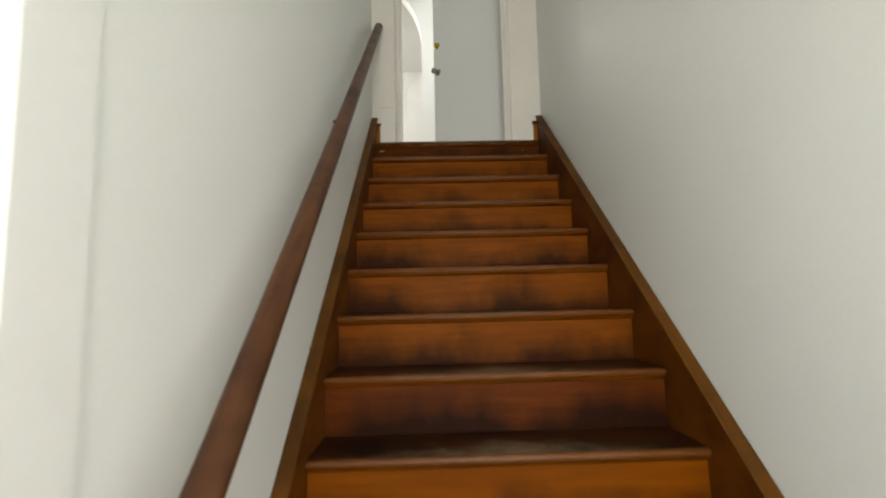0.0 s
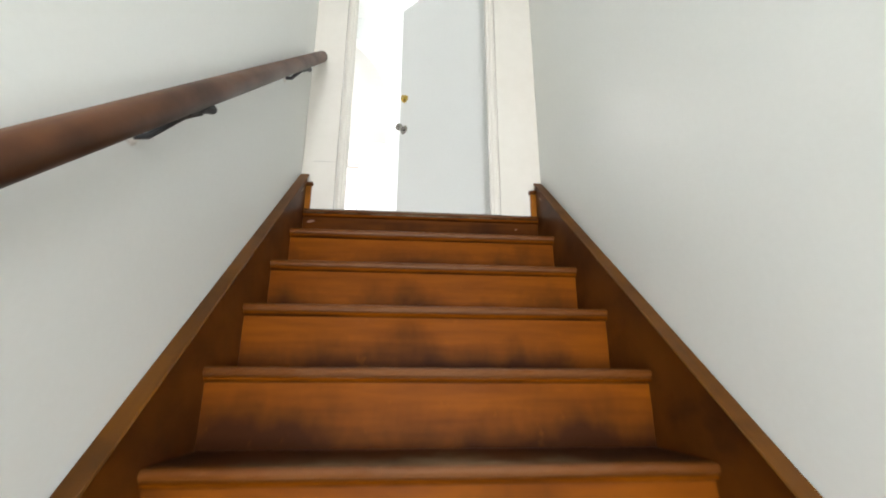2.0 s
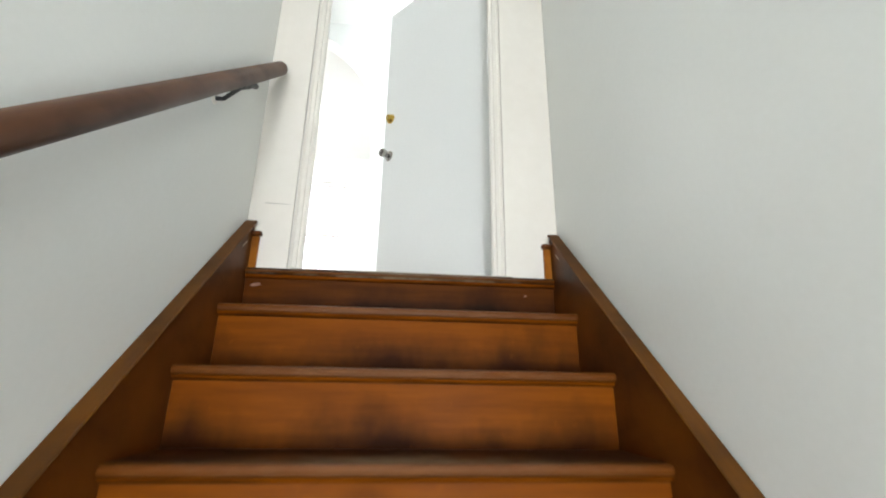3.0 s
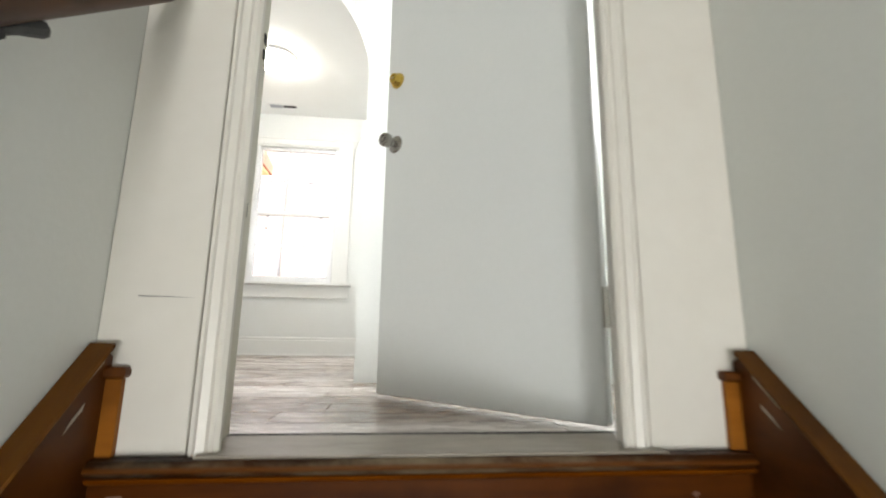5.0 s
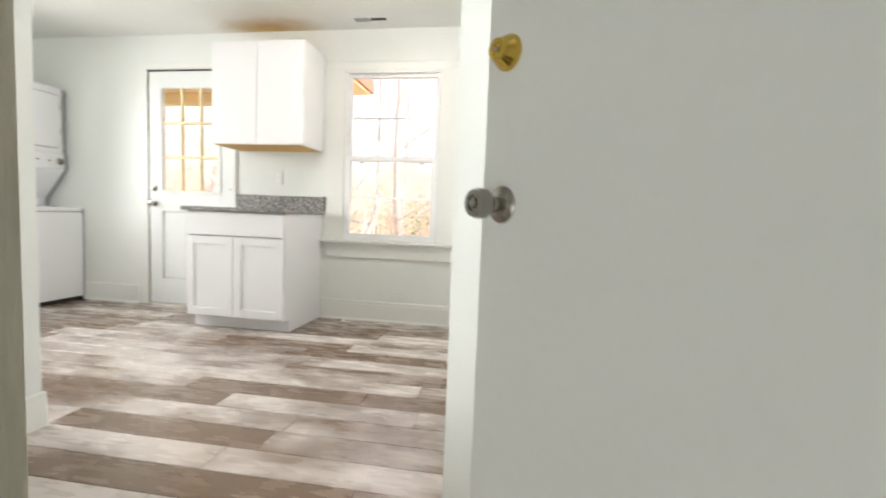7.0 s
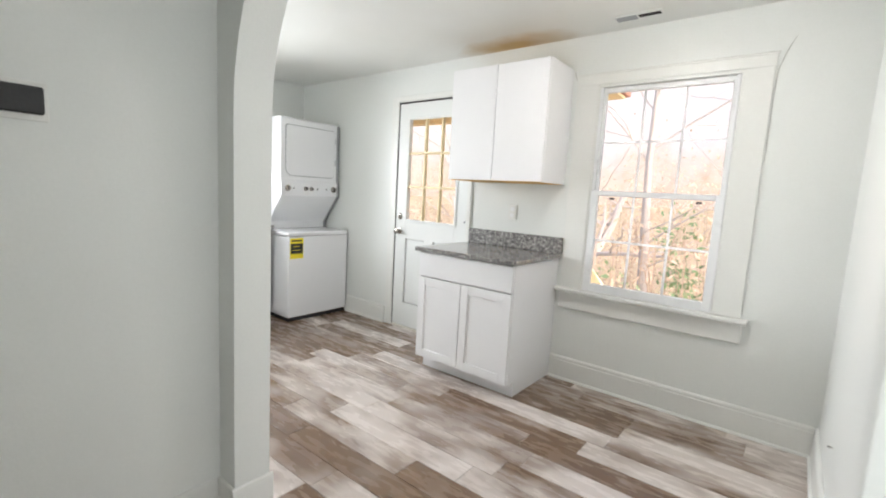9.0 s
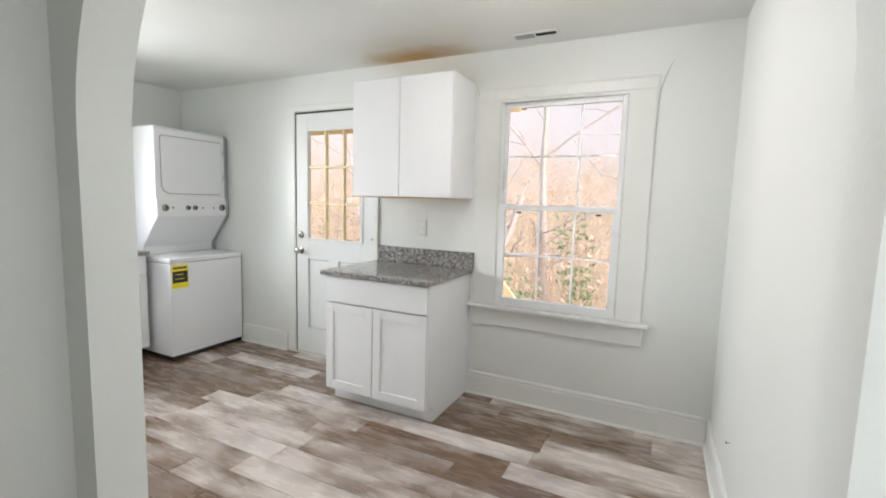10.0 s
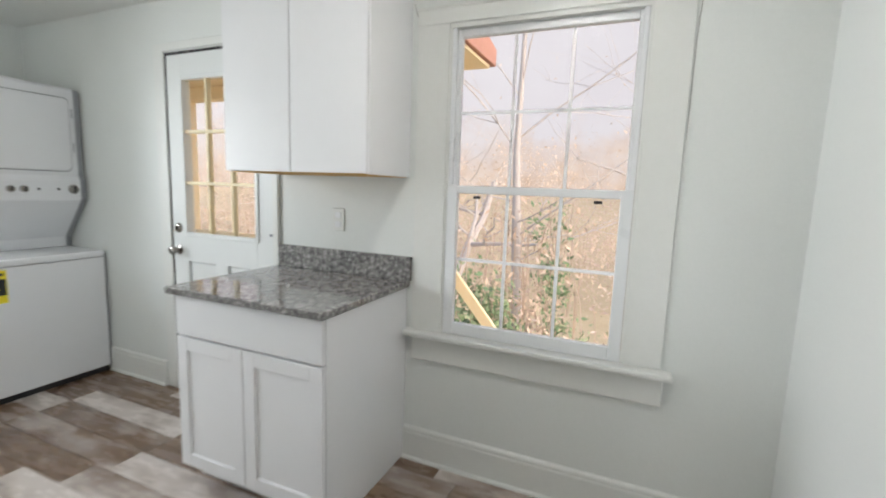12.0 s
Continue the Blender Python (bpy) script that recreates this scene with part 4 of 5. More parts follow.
def left_counter():
    c = thing("base_cabinet", (-4.35, 5.6, FLOOR), "white base cabinet along the side wall beside the washer", "cabinet")
    xf, y0, y1, z1 = -4.06, 5.1, 6.095, 3.42
    part("body", prism([(KL + 0.001, FLOOR + 0.1), (KL + 0.001, z1), (xf - 0.021, z1), (xf - 0.021, FLOOR + 0.1)], "y", y0, y1), M["cabinet"], c)
    part("toe_kick", box(KL + 0.001, xf - 0.11, y0, y1 - 0.02, FLOOR + 0.001, FLOOR + 0.1), M["cabinet"], c)
    for a, b in ((5.1, 5.6), (5.605, 6.092)):
        part("drawer_front", box(xf - 0.02, xf, a + 0.002, b - 0.002, 3.262, 3.414, 0.002), M["cabinet"], c)
        f = part("cabinet_door", box(xf - 0.02, xf - 0.008, a + 0.058, b - 0.058, 2.71, 3.197), M["cabinet"], c)
        for p, q in ((a + 0.002, a + 0.058), (b - 0.058, b - 0.002)):
            part("door_stile", box(xf - 0.02, xf, p, q, 2.655, 3.255, 0.0015), M["cabinet"], f)
        for p, q in ((2.655, 2.71), (3.197, 3.255)):
            part("door_rail", box(xf - 0.02, xf - 0.0003, a + 0.058, b - 0.058, p, q, 0.001), M["cabinet"], f)
    w = thing("worktop", (-4.35, 5.6, 3.42), "grey speckled granite countertop along the side wall", "countertop")
    part("slab", box(KL + 0.001, -4.03, 5.1, 6.105, 3.4205, 3.4505, 0.004, seg=2), M["granite"], w)
    part("backsplash", box(KL + 0.001, KL + 0.021, 5.1, 6.105, 3.451, 3.567, 0.002), M["granite"], w)


left_counter()


def side_window():
    w = thing("window_3", (KL, 5.35, 3.8), "white casing of the window over the side counter", "window", kind="structure")
    part("casing_side", box(KL + 0.0005, KL + 0.02, 5.76, 6.07, 3.82, 4.7, 0.004), M["trim"], w)
    part("casing_head", box(KL + 0.0005, KL + 0.021, 4.6, 5.759, 4.621, 4.7, 0.004), M["trim"], w)
    part("window_sill", box(KL + 0.0005, KL + 0.05, 5.76, 6.09, 3.795, 3.819, 0.005), M["trim"], w)
    part("apron", box(KL + 0.0005, KL + 0.02, 5.76, 6.06, 3.72, 3.794, 0.004), M["trim"], w)


side_window()


# ---- stacked washer and dryer ----
def laundry():
    o = thing("washer_dryer", (-4.2, 6.47, FLOOR), "white stacked laundry centre with yellow energy label", "washer dryer")
    y0, y1 = 6.135, 6.812
    # black block near flush with the front, painted as the shadow underneath
    part("base", box(-4.5, -3.838, y0 + 0.008, y1 - 0.008, FLOOR, FLOOR + 0.0355), M["black"], o, "black plinth standing in for the shadow underneath")
    body = part("washer_body", box(-4.55, -3.83, y0, y1, FLOOR + 0.036, 3.355, 0.006, seg=2), M["enamel"], o)
    part("washer_lid", box(-4.55, -3.822, y0 - 0.004, y1 + 0.002, 3.357, 3.4, 0.014, seg=3), M["enamel"], body)
    # dryer: upright front, then a console that slopes back to the washer
    prof = [(-4.55, 3.401), (-4.2, 3.401), (-4.2, 3.47), (-3.985, 3.735), (-3.985, 3.86), (-4.0, 3.89), (-4.0, 4.445), (-4.015, 4.462), (-4.55, 4.462)]
    ya, yb = 6.15, 6.785
    bm = bmesh.new()
    prism([(x, z) for x, z in prof], "y", ya, yb, 0.004, bm=bm)
    part("dryer_body", bm, M["enamel"], o)
    # dark strips along both far sides stand in for their shadow on the wall
    trim = [(-4.55, 3.402), (-4.21, 3.402), (-4.21, 3.468), (-3.992, 3.737), (-3.992, 3.86), (-4.006, 3.89), (-4.006, 4.44), (-4.02, 4.456), (-4.55, 4.456)]
    part("side_trim", prism(trim, "y", 6.7855, 6.818), M["greyplastic"], o, "dark grey strip for the shadow beside the dryer")
    part("side_trim", box(-4.55, -3.84, 6.8125, 6.826, FLOOR + 0.036, 3.38), M["greyplastic"], o, "dark grey strip for the shadow beside the washer")
    door = part("dryer_door", rounded_panel(-3.999, -3.985, 6.2, 6.745, 3.925, 4.39, 0.05, 0.004), M["enamel"], o)
    part("seam", rounded_panel(-4.0, -3.996, 6.194, 6.751, 3.918, 4.397, 0.056, 0.0), M["greyplastic"], door, "thin grey door seam")
    for z in (4.08, 4.3):
        part("hinge_slot", box(-3.9995, -3.9965, 6.765, 6.771, z - 0.03, z + 0.03), M["greyplastic"], o)
    for y, r in ((6.215, 0.03), (6.41, 0.021), (6.475, 0.021), (6.74, 0.03)):
        k = part("dial", lathe([(r, 0), (r, 0.006), (r * 0.8, 0.012), (r * 0.74, 0.022)], (-3.985, y, 3.805), (1, 0, 0), 22), M["nickel"], o, "silver-rimmed control dial", True)
        part("grip", box(-3.964, -3.956, y - 0.004, y + 0.004, 3.805 - r * 0.72, 3.805 + r * 0.72, 0.002), M["black"], k)
    for y in (6.28, 6.55, 6.655):
        part("indicator", box(-3.9855, -3.983, y - 0.007, y + 0.007, 3.798, 3.812), M["black"], o)
    lab = part("energy_label", box(-3.8295, -3.8285, 6.15, 6.29, 3.15, 3.342), M["yellow"], o, "bright yellow paper label with black print")
    part("print_block", box(-3.8285, -3.828, 6.156, 6.284, 3.196, 3.292), M["ink"], lab)
    part("print_bar", box(-3.8285, -3.828, 6.162, 6.276, 3.311, 3.326), M["ink"], lab)
    for i, z in enumerate((3.226, 3.262)):
        part("print_line", box(-3.828, -3.8277, 6.175 + 0.006 * i, 6.255 - 0.008 * i, z, z + 0.005), M["yellow"], lab)
    part("vent_duct", tube([(-4.45, 6.805, 4.3), (-4.4, 6.81, 3.9), (-4.3, 6.812, 3.6), (-4.3, 6.812, 3.42)], [0.012] * 4, 10), M["greyplastic"], o, "grey hose behind the dryer", True)
    return o


def rounded_panel(xa, xb, y0, y1, z0, z1, r, bevel):
    """A panel facing +x whose lower corners are rounded wider than the upper ones."""
    pts = []
    for cy, cz, a0, rr in ((y1 - r * 0.4, z1 - r * 0.4, 0, r * 0.4), (y0 + r * 0.4, z1 - r * 0.4, 90, r * 0.4), (y0 + r * 1.4, z0 + r * 1.4, 180, r * 1.4), (y1 - r * 0.8, z0 + r * 0.8, 270, r * 0.8)):
        for i in range(7):
            a = radians(a0 + 15 * i)
            pts.append((cy + rr * math.cos(a), cz + rr * math.sin(a)))
    return prism(pts, "x", xa, xb, bevel)


laundry()


# ---- ceiling and wall fixtures ----
def ceiling_light():
    o = thing("ceiling_light", (-0.93, 5.85, CEIL), "round flush ceiling light, lit, with white glass dome", "ceiling light")
    part("base_ring", lathe([(0.165, 0), (0.165, 0.02), (0.15, 0.026)], (-0.93, 5.85, CEIL - 0.0005), (0, 0, -1), 36), M["trim"], o, smooth=True)
    prof = [(0.15, 0.0)] + [(0.15 * math.cos(a), 0.065 * math.sin(a)) for a in [radians(8 * i) for i in range(1, 11)]] + [(0.004, 0.065)]
    part("diffuser", lathe(prof, (-0.93, 5.85, CEIL - 0.027), (0, 0, -1), 36), M["lamp"], o, "glowing white dome", True)


ceiling_light()


def ceiling_vent():
    o = thing("ceiling_vent", (-1.05, 6.64, CEIL), "small ceiling register, half of its slot dark", "vent")
    part("frame", box(-1.2, -0.925, 6.595, 6.685, CEIL - 0.008, CEIL - 0.0005, 0.003), M["trim"], o)
    part("slot", box(-1.06, -0.94, 6.62, 6.66, CEIL - 0.0095, CEIL - 0.0082), M["hole"], o)
    for i in range(3):
        part("louvre", box(-1.185, -1.07, 6.612 + 0.022 * i, 6.624 + 0.022 * i, CEIL - 0.013, CEIL - 0.0085), M["greyplastic"], o)


ceiling_vent()


def thermostat():
    o = thing("thermostat", (HALL_L, 4.04, 4.02), "small black wall control on a pale plate", "thermostat")
    part("plate", box(HALL_L + 0.0005, HALL_L + 0.006, 3.945, 4.128, 3.966, 4.07, 0.002), M["trim"], o)
    part("body", box(HALL_L + 0.0062, HALL_L + 0.028, 3.965, 4.116, 3.983, 4.055, 0.004), M["black"], o)


thermostat()


def outlet(name, x, z, label):
    o = thing(name, (x, FAR, z), label, "outlet")
    part("cover_plate", box(x - 0.036, x + 0.036, FAR - 0.007, FAR - 0.0005, z - 0.058, z + 0.058, 0.003), M["trim"], o)
    for s in (-1, 1):
        part("socket", box(x - 0.017, x + 0.017, FAR - 0.009, FAR - 0.0072, z + s * 0.024 - 0.015, z + s * 0.024 + 0.015, 0.002), M["vinylwin"], o)


outlet("wall_outlet", -1.905, 3.72, "white wall outlet above the backsplash")


def wall_nail():
    o = thing("nail", (KR, 6.12, 2.92), "small dark nail in the white side wall", "nail")
    part("head", lathe([(0.006, 0), (0.006, 0.002), (0.003, 0.003)], (KR - 0.012, 6.12, 2.92), (-1, 0, 0), 10), M["black"], o)
    part("shank", lathe([(0.0025, 0), (0.0025, 0.012)], (KR + 0.0005, 6.12, 2.92), (-1, 0, 0), 8), M["hinge"], o)


wall_nail()


# ---- outdoors ----
GROUND = -0.3


def ground():
    bm = bmesh.new()
    bmesh.ops.create_grid(bm, x_segments=60, y_segments=60, size=150)
    for v in bm.verts:
        v.co.y += 60
        d = max(0.0, v.co.y - 14)
        v.co.z = GROUND + 0.02 * d + (0.25 * noise.noise(v.co * 0.15) if v.co.y > 9 else 0)
    whole("ground", bm, M["grass"], label="winter lawn of dry tan grass rising to woods", category="ground", kind="structure", smooth=True)


ground()


def overcast_backdrop():
    """Glowing sheet: pale overcast sky, with the haze of far winter woods painted in under it."""
    m, t, p = shader("glowing_backdrop")
    v = coords(t)
    clouds = ramp(t, noisy(t, v, 0.03, 4.0), [(0.3, (0.95, 0.89, 0.93)), (0.7, (1.0, 0.95, 0.98))])
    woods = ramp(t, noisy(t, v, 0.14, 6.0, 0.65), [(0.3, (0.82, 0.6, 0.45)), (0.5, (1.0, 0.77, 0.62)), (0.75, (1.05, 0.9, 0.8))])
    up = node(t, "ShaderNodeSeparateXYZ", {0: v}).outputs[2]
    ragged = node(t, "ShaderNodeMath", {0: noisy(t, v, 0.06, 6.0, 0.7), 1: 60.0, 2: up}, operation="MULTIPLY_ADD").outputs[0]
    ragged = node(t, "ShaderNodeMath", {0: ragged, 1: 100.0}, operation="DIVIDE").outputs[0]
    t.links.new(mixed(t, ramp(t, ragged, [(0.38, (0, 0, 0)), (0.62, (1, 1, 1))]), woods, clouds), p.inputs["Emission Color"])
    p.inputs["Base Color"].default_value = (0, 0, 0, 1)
    # the woods glow with the sky; their haze is in the emission colour
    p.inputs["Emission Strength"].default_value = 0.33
    bm = bmesh.new()
    n = 24
    low = [bm.verts.new((170 * math.cos(math.pi * i / n), 30 + 150 * math.sin(math.pi * i / n), -2)) for i in range(n + 1)]
    top = [bm.verts.new((v_.co.x, v_.co.y, 130)) for v_ in low]
    for i in range(n):
        bm.faces.new((low[i], low[i + 1], top[i + 1], top[i]))
    whole("backdrop", bm, m, label="glowing sheet painted as pale overcast sky over hazy far winter woods", category="sky", kind="structure")


overcast_backdrop()


def leaves(name, spots, size, material, label, category, droop=1.0, wide=0.45):
    """Many small leaf blades, two triangles each, round the given spots (centre, spread, count)."""
    rnd = random.Random(name + label)
    vs, fs = [], []
    for c, spread, count in spots:
        for _ in range(count):
            p = Vector([c[i] + rnd.gauss(0, spread[i]) for i in range(3)])
            if p.z < GROUND:
                continue
            u = Vector((rnd.gauss(0, 1), rnd.gauss(0, 1), rnd.gauss(0, 1) * droop)).normalized()
            w = u.orthogonal().normalized()
            s = size * rnd.uniform(0.5, 1.4)
            k = len(vs)
            vs += [p - u * s, p + w * s * wide, p + u * s, p - w * s * wide]
            fs.append((k, k + 1, k + 2, k + 3))
    me = bpy.data.meshes.new(name)
    me.from_pydata(vs, [], fs)
    me.materials.append(material)
    return me


def branch(bm, p, d, length, r, depth, rnd, tips):
    n = 4
    pts, rad = [p], [r]
    for i in range(n):
        d = (d + Vector((rnd.gauss(0, 0.16), rnd.gauss(0, 0.16), rnd.gauss(0.03, 0.1)))).normalized()
        pts.append(pts[-1] + d * length / n)
        rad.append(r * (1 - 0.55 * (i + 1) / n))
    tube(pts, rad, 7 if depth > 1 else 4, bm)
    if depth == 0:
        tips.append(pts[-1])
        return
    for k in range(3 if depth > 1 else 4):
        i = rnd.randint(1, n)
        side = Vector((rnd.gauss(0, 1), rnd.gauss(0, 1), rnd.gauss(0.35, 0.5))).normalized()
        branch(bm, pts[i], (d * 0.6 + side).normalized(), length * rnd.uniform(0.5, 0.75), rad[i] * 0.6, depth - 1, rnd, tips)


def tree(x, y, h, r, seed, label):
    rnd = random.Random(seed)
    o = thing("tree", (x, y, GROUND), label, "tree", "bare trees behind the house")
    bm = bmesh.new()
    tips = []
    branch(bm, Vector((x, y, GROUND - 0.05)), Vector((0, 0, 1)), h * 0.5, r, 3, rnd, tips)
    part("trunk", bm, M["bark"], o, smooth=True)
    me = leaves("crown", [(t, (0.35, 0.35, 0.4), 7) for t in tips], 0.04, M["dryleaf"], str(seed), "")
    for v in me.vertices:
        v.co -= ROOT[o]
    c = new("crown", me)
    c.parent = o
    c["label"] = "sparse dry tan leaves and twigs"


def main_tree():
    """The forked tree seen through the kitchen window."""
    rnd = random.Random(31)
    x, y = -2.55, 13.4
    o = thing("tree", (x, y, GROUND), "bare forked grey-brown tree behind the kitchen window", "tree", "bare trees behind the house")
    bm = bmesh.new()
    tips = []
    trunk = [(x, y, GROUND - 0.05), (x + 0.05, y, 1.4), (x - 0.05, y, 3.2), (x - 0.12, y, 4.6), (x - 0.1, y, 6.2), (x - 0.05, y, 8.5)]
    tube(trunk, [0.16, 0.115, 0.088, 0.066, 0.045, 0.022], 10, bm)
    limbs = [(3.0, (0.9, -0.1, 0.9), 3.4, 0.07), (4.6, (-0.75, 0.1, 0.75), 2.8, 0.055), (3.7, (-1.0, -0.2, 0.25), 2.0, 0.05), (4.9, (0.7, 0.2, 0.8), 3.0, 0.055), (5.6, (-0.6, 0.3, 0.9), 2.4, 0.045),
             (3.3, (0.5, -0.5, 0.3), 1.6, 0.04), (5.9, (0.5, -0.2, 1.0), 2.4, 0.04), (2.5, (1.0, 0.1, 0.5), 2.2, 0.05)]
    for z, d, ln, r in limbs:
        branch(bm, Vector((x - 0.08, y, z)), Vector(d).normalized(), ln, r * 0.36, 2, rnd, tips)
    part("trunk", bm, M["bark"], o, smooth=True)
    me = leaves("crown", [(t, (0.25, 0.25, 0.3), 2) for t in tips], 0.03, M["dryleaf"], "main", "")
    for v in me.vertices:
        v.co -= ROOT[o]
    c = new("crown", me)
    c.parent = o
    c["label"] = "few dry tan leaves"


main_tree()
tree(-6.2, 19.0, 10.0, 0.2, 8, "tall bare brown tree in the woods")
tree(1.9, 20.5, 10.0, 0.2, 12, "tall bare brown tree in the woods")
tree(-9.5, 20.0, 10.5, 0.22, 17, "tall bare brown tree in the woods")
tree(-14.0, 22.0, 12.0, 0.25, 23, "tall bare brown tree in the woods")


def thicket():
    rnd = random.Random(5)
    spots = []
    for _ in range(260):
        x, y = rnd.uniform(-30, 10), rnd.uniform(20.5, 32)
        hgt = rnd.triangular(0.2, 6.5, 1.2) * (0.85 + 0.15 * math.sin(x * 0.9))
        spots.append(((x, y, GROUND + 0.02 * (y - 14) + hgt), (0.9, 0.8, 0.8), 170))
    me = leaves("woodland_thicket", spots, 0.06, M["dryleaf"], "t", "", 0.9, 0.5)
    tagged(new("woodland_thicket", me), "dense tan winter thicket at the wood edge", "thicket", kind="stuff")
    bm_v, bm_f = [], []
    for _ in range(90):
        x, y = rnd.uniform(-30, 10), rnd.uniform(19.5, 34)
        z0 = GROUND + rnd.uniform(0, 1.5)
        h = rnd.uniform(1.2, 6.0)
        lean = (rnd.gauss(0, 0.35) * h * 0.4, rnd.gauss(0, 0.2))
        w = rnd.uniform(0.006, 0.022)
        k = len(bm_v)
        bm_v += [(x - w, y, z0), (x + w, y, z0), (x + lean[0] + w * 0.3, y + lean[1], z0 + h), (x + lean[0] - w * 0.3, y + lean[1], z0 + h), (x, y + w, z0), (x + lean[0], y + lean[1] + w * 0.3, z0 + h)]
        bm_f += [(k, k + 1, k + 2, k + 3), (k + 1, k + 4, k + 5, k + 2), (k + 4, k, k + 3, k + 5)]
    me = bpy.data.meshes.new("woodland_stems")
    me.from_pydata(bm_v, [], bm_f)
    me.materials.append(M["twig"])
    tagged(new("woodland_stems", me), "thin bare stems and saplings of the woods", "woods", kind="stuff")


thicket()


def ivy():
    spots = []
    rnd = random.Random(9)
    for _ in range(46):
        spots.append(((rnd.uniform(-3.7, -2.5), rnd.uniform(12.2, 13.2), GROUND + rnd.uniform(0.2, 2.5)), (0.22, 0.22, 0.25), 80))
    for _ in range(16):
        spots.append(((rnd.gauss(-1.75, 0.16), rnd.uniform(13.0, 13.5), GROUND + rnd.uniform(1.0, 3.7)), (0.12, 0.12, 0.3), 34))
    for _ in range(14):
        spots.append(((rnd.uniform(-2.6, -1.1), rnd.uniform(12.6, 13.6), GROUND + rnd.uniform(0.3, 1.6)), (0.25, 0.25, 0.25), 50))
    me = leaves("ivy_bush", spots, 0.065, M["ivy"], "ivy", "")
    tagged(new("ivy_bush", me), "green ivy bushes round the tree foot", "bush", kind="stuff")
    # drooping dry stems in front of the trunk
    vs, fs = [], []
    for _ in range(90):
        x, y = rnd.gauss(-2.2, 0.6), rnd.uniform(12.0, 13.6)
        z, w = GROUND + rnd.uniform(1.4, 4.0), rnd.uniform(0.004, 0.011)
        dx, n = rnd.gauss(0, 0.35), 6
        ln = rnd.uniform(0.8, 2.2)
        for i in range(n):
            u = i / (n - 1)
            px, pz = x + dx * math.sin(u * 1.8), z + 0.25 * math.sin(u * 2.2) - ln * u * u
            k = len(vs)
            vs += [(px - w, y, pz), (px + w, y, pz)]
            if i:
                fs.append((k - 2, k - 1, k + 1, k))
    me = bpy.data.meshes.new("drooping_stems")
    me.from_pydata(vs, [], fs)
    me.materials.append(M["dryleaf"])
    tagged(new("drooping_stems", me), "hanging dry tan vine stems before the tree", "vines", kind="stuff")
    spots = [((rnd.gauss(-2.2, 0.6), rnd.uniform(12.2, 13.8), GROUND + rnd.uniform(0.8, 3.6)), (0.16, 0.16, 0.4), 26) for _ in range(34)]
    me = leaves("dry_vines", spots, 0.07, M["dryleaf"], "vine", "", 1.2, 0.3)
    tagged(new("dry_vines", me), "sparse dry leaves hanging in the vines", "vines", kind="stuff")


ivy()


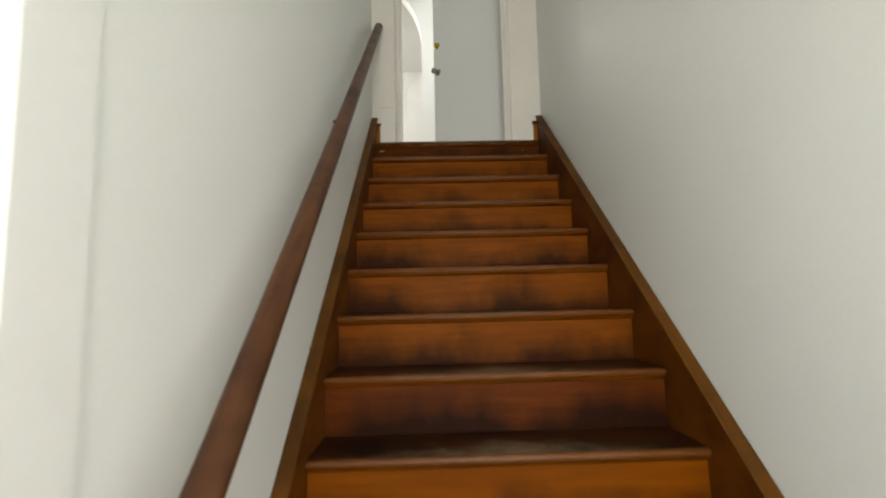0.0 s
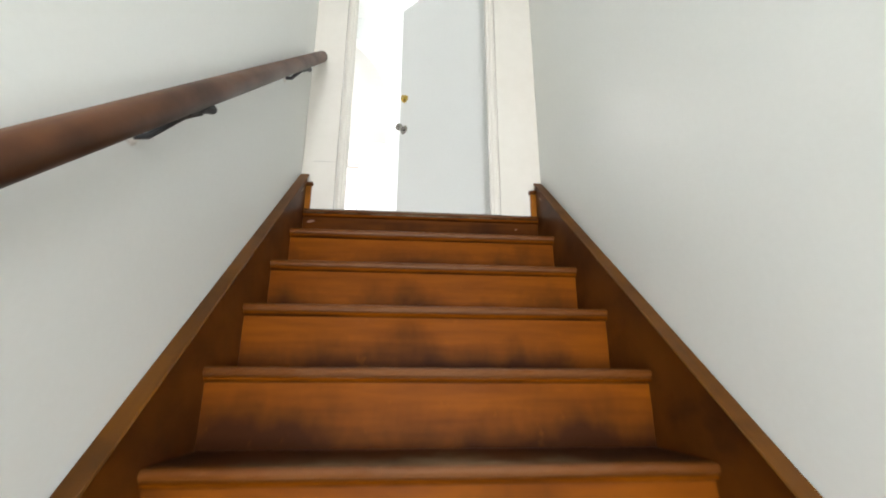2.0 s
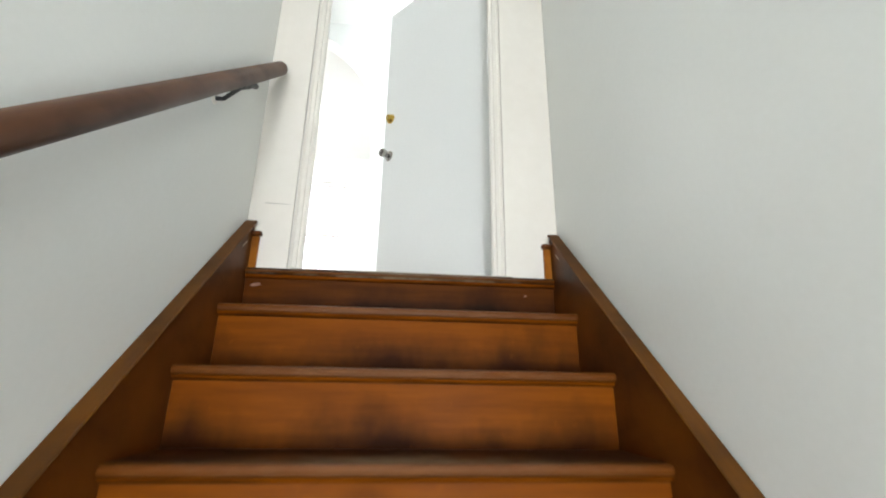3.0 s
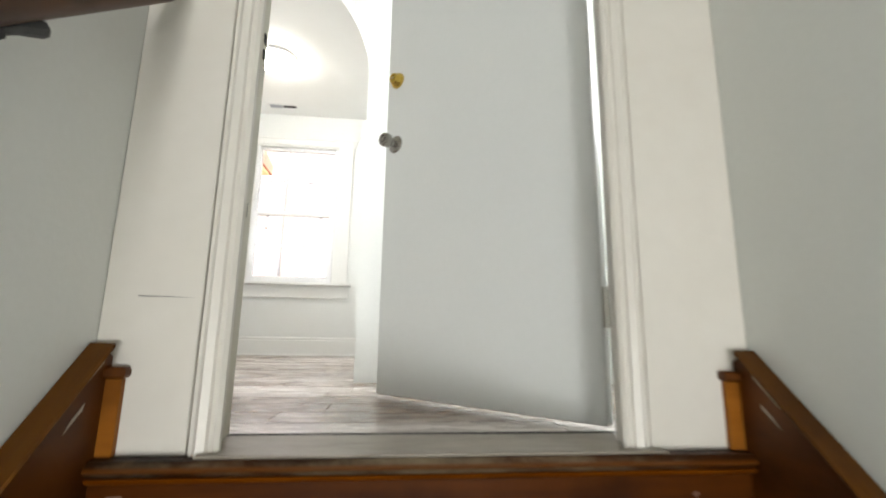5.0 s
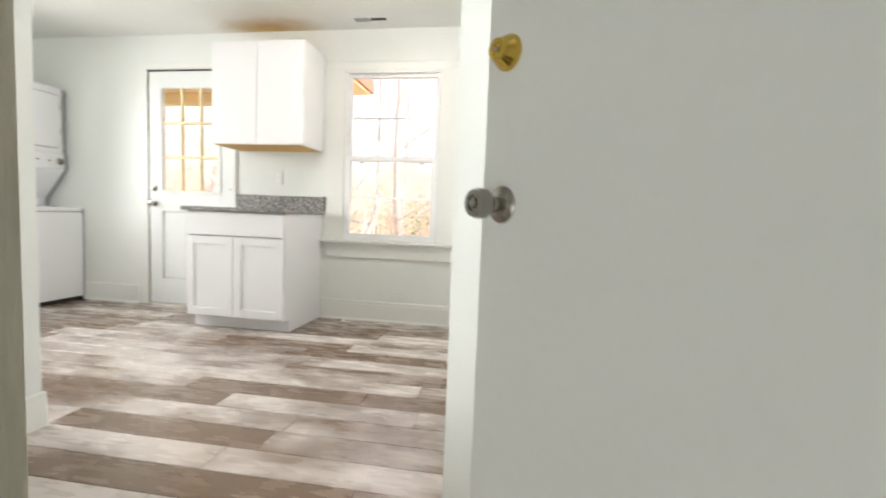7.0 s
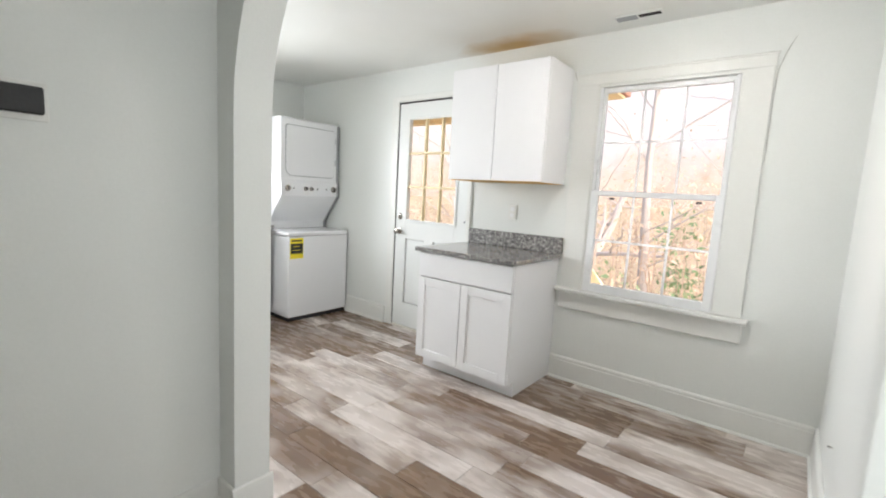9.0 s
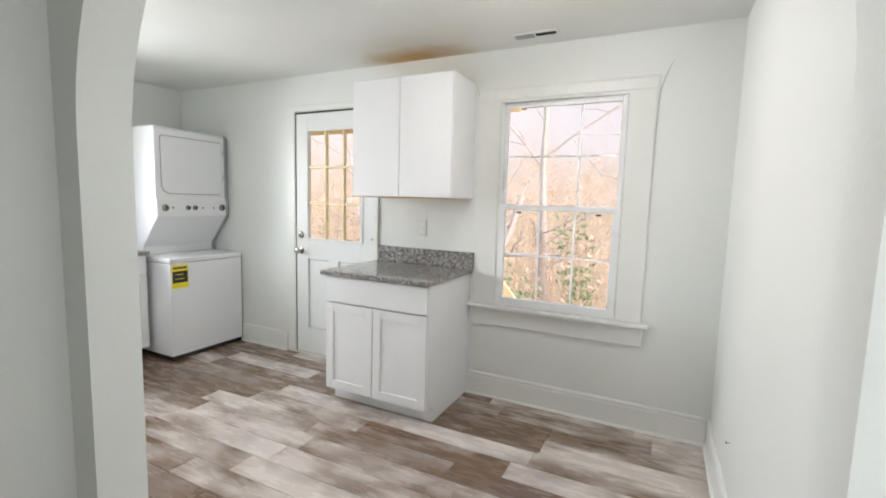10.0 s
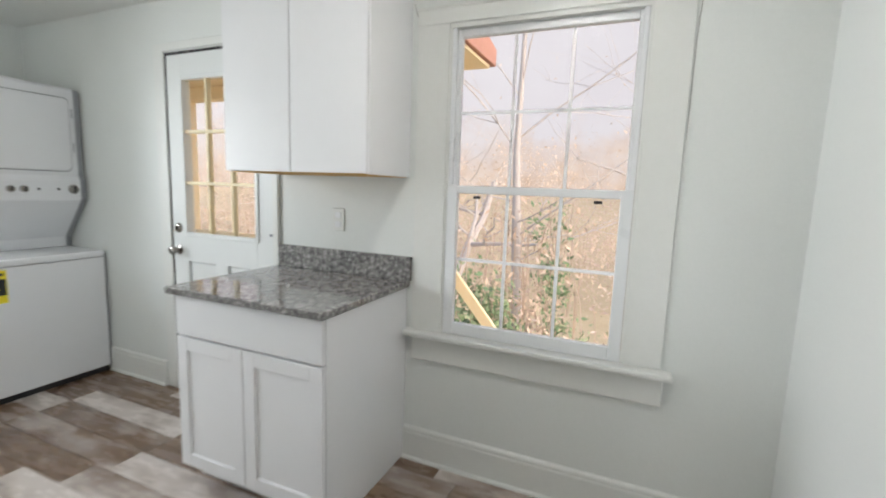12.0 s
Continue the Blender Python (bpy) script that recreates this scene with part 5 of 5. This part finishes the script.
def porch():
    o = thing("porch", (-3.4, 7.8, FLOOR - 0.15), "raw yellow lumber porch outside the kitchen door", "porch")
    for i in range(12):
        y = FAR + T + 0.006 + i * 0.142
        part("deck_board", box(-5.3, -2.05, y, y + 0.136, FLOOR - 0.09, FLOOR - 0.05, 0.003), M["porchwood"], o)
    part("deck_frame", box(-5.3, -2.05, FAR + T + 0.006, 8.68, FLOOR - 0.25, FLOOR - 0.091), M["porchwood"], o)
    for x in (-5.2, -2.12):
        part("post", box(x - 0.05, x + 0.05, 8.5, 8.6, GROUND, 4.75, 0.004), M["porchwood"], o)
    for z in (FLOOR + 0.7, FLOOR + 0.08):
        part("guard_rail", box(-5.2, -2.12, 8.5, 8.56, z, z + 0.09, 0.003), M["porchwood"], o)
    for i in range(22):
        x = -5.05 + i * 0.13
        part("baluster", box(x - 0.018, x + 0.018, 8.512, 8.548, FLOOR + 0.17, FLOOR + 0.7), M["porchwood"], o)
    part("beam", box(-5.3, -2.0, 8.46, 8.6, 4.75, 4.88), M["porchwood"], o)
    part("soffit", box(-5.4, -1.72, FAR + T + 0.006, 8.6, 4.885, 4.91), M["porchwood"], o)
    part("roof", prism([(FAR + T + 0.006, 5.3), (FAR + T + 0.006, 5.36), (8.68, 5.05), (8.68, 4.915), (FAR + T + 0.006, 4.915)], "x", -5.45, -1.69, 0.004), M["shingle"], o, "reddish shingle roof edge")
    slope = [(-2.07, 3.36), (-2.07, 3.22), (-0.7, 1.6), (-0.7, 1.74)]
    part("stair_rail", prism(slope, "y", 8.52, 8.56), M["porchwood"], o, "sloping lumber stair rail")
    slope = [(-2.07, 2.52), (-2.07, 2.25), (0.4, -0.3), (0.4, -0.05)]
    part("stair_stringer", prism(slope, "y", 8.5, 8.54), M["porchwood"], o)
    return o


porch()


def outer_shell():
    """Unseen slab added to close the house so that daylight enters by its openings alone."""
    wall_ = whole("roof_slab", box(KL - 0.6, 1.6, -2.2, FAR + 0.3, CEIL + 0.12, CEIL + 0.2), M["siding"], label="plain unseen deck over the rooms, added to keep the sky out", category="roof", kind="structure")
    return wall_


outer_shell()


# ---- floor planks ----
def planks():
    rnd = random.Random(4)
    width, length = 0.152, 0.914
    meshes = {}

    def lay(x0, x1, y0, y1):
        """One plank; the shared mesh depends on its size only."""
        key = (round(x1 - x0, 3), round(y1 - y0, 3))
        if key not in meshes:
            g = 0.0009
            bm = box(-key[0] / 2 + g, key[0] / 2 - g, -key[1] / 2 + g, key[1] / 2 - g, -0.006, 0.0, 0.0012)
            meshes[key] = finish("plank", bm, M["plank"])
        o = new("plank", meshes[key])
        o.location = ((x0 + x1) / 2, (y0 + y1) / 2, FLOOR)
        o.parent = base

    base = bpy.data.objects["floor_base"]
    y = DOOR_Y1 - 0.01
    row = 0
    while y < FAR - 0.002:
        y1 = min(y + width, FAR - 0.001)
        in_hall = y1 <= ARCH0 + 0.1
        a, b = (HALL_L + 0.001, 1.149) if in_hall else (KL + 0.001, KR - 0.001)
        x = a - rnd.uniform(0, length) if row else a - 0.4
        while x < b:
            p, q = max(x, a), min(x + length, b)
            if q - p > 0.02:
                lay(round(p, 2), round(q, 2), y, y1)
            x += length
        y = y1
        row += 1


planks()
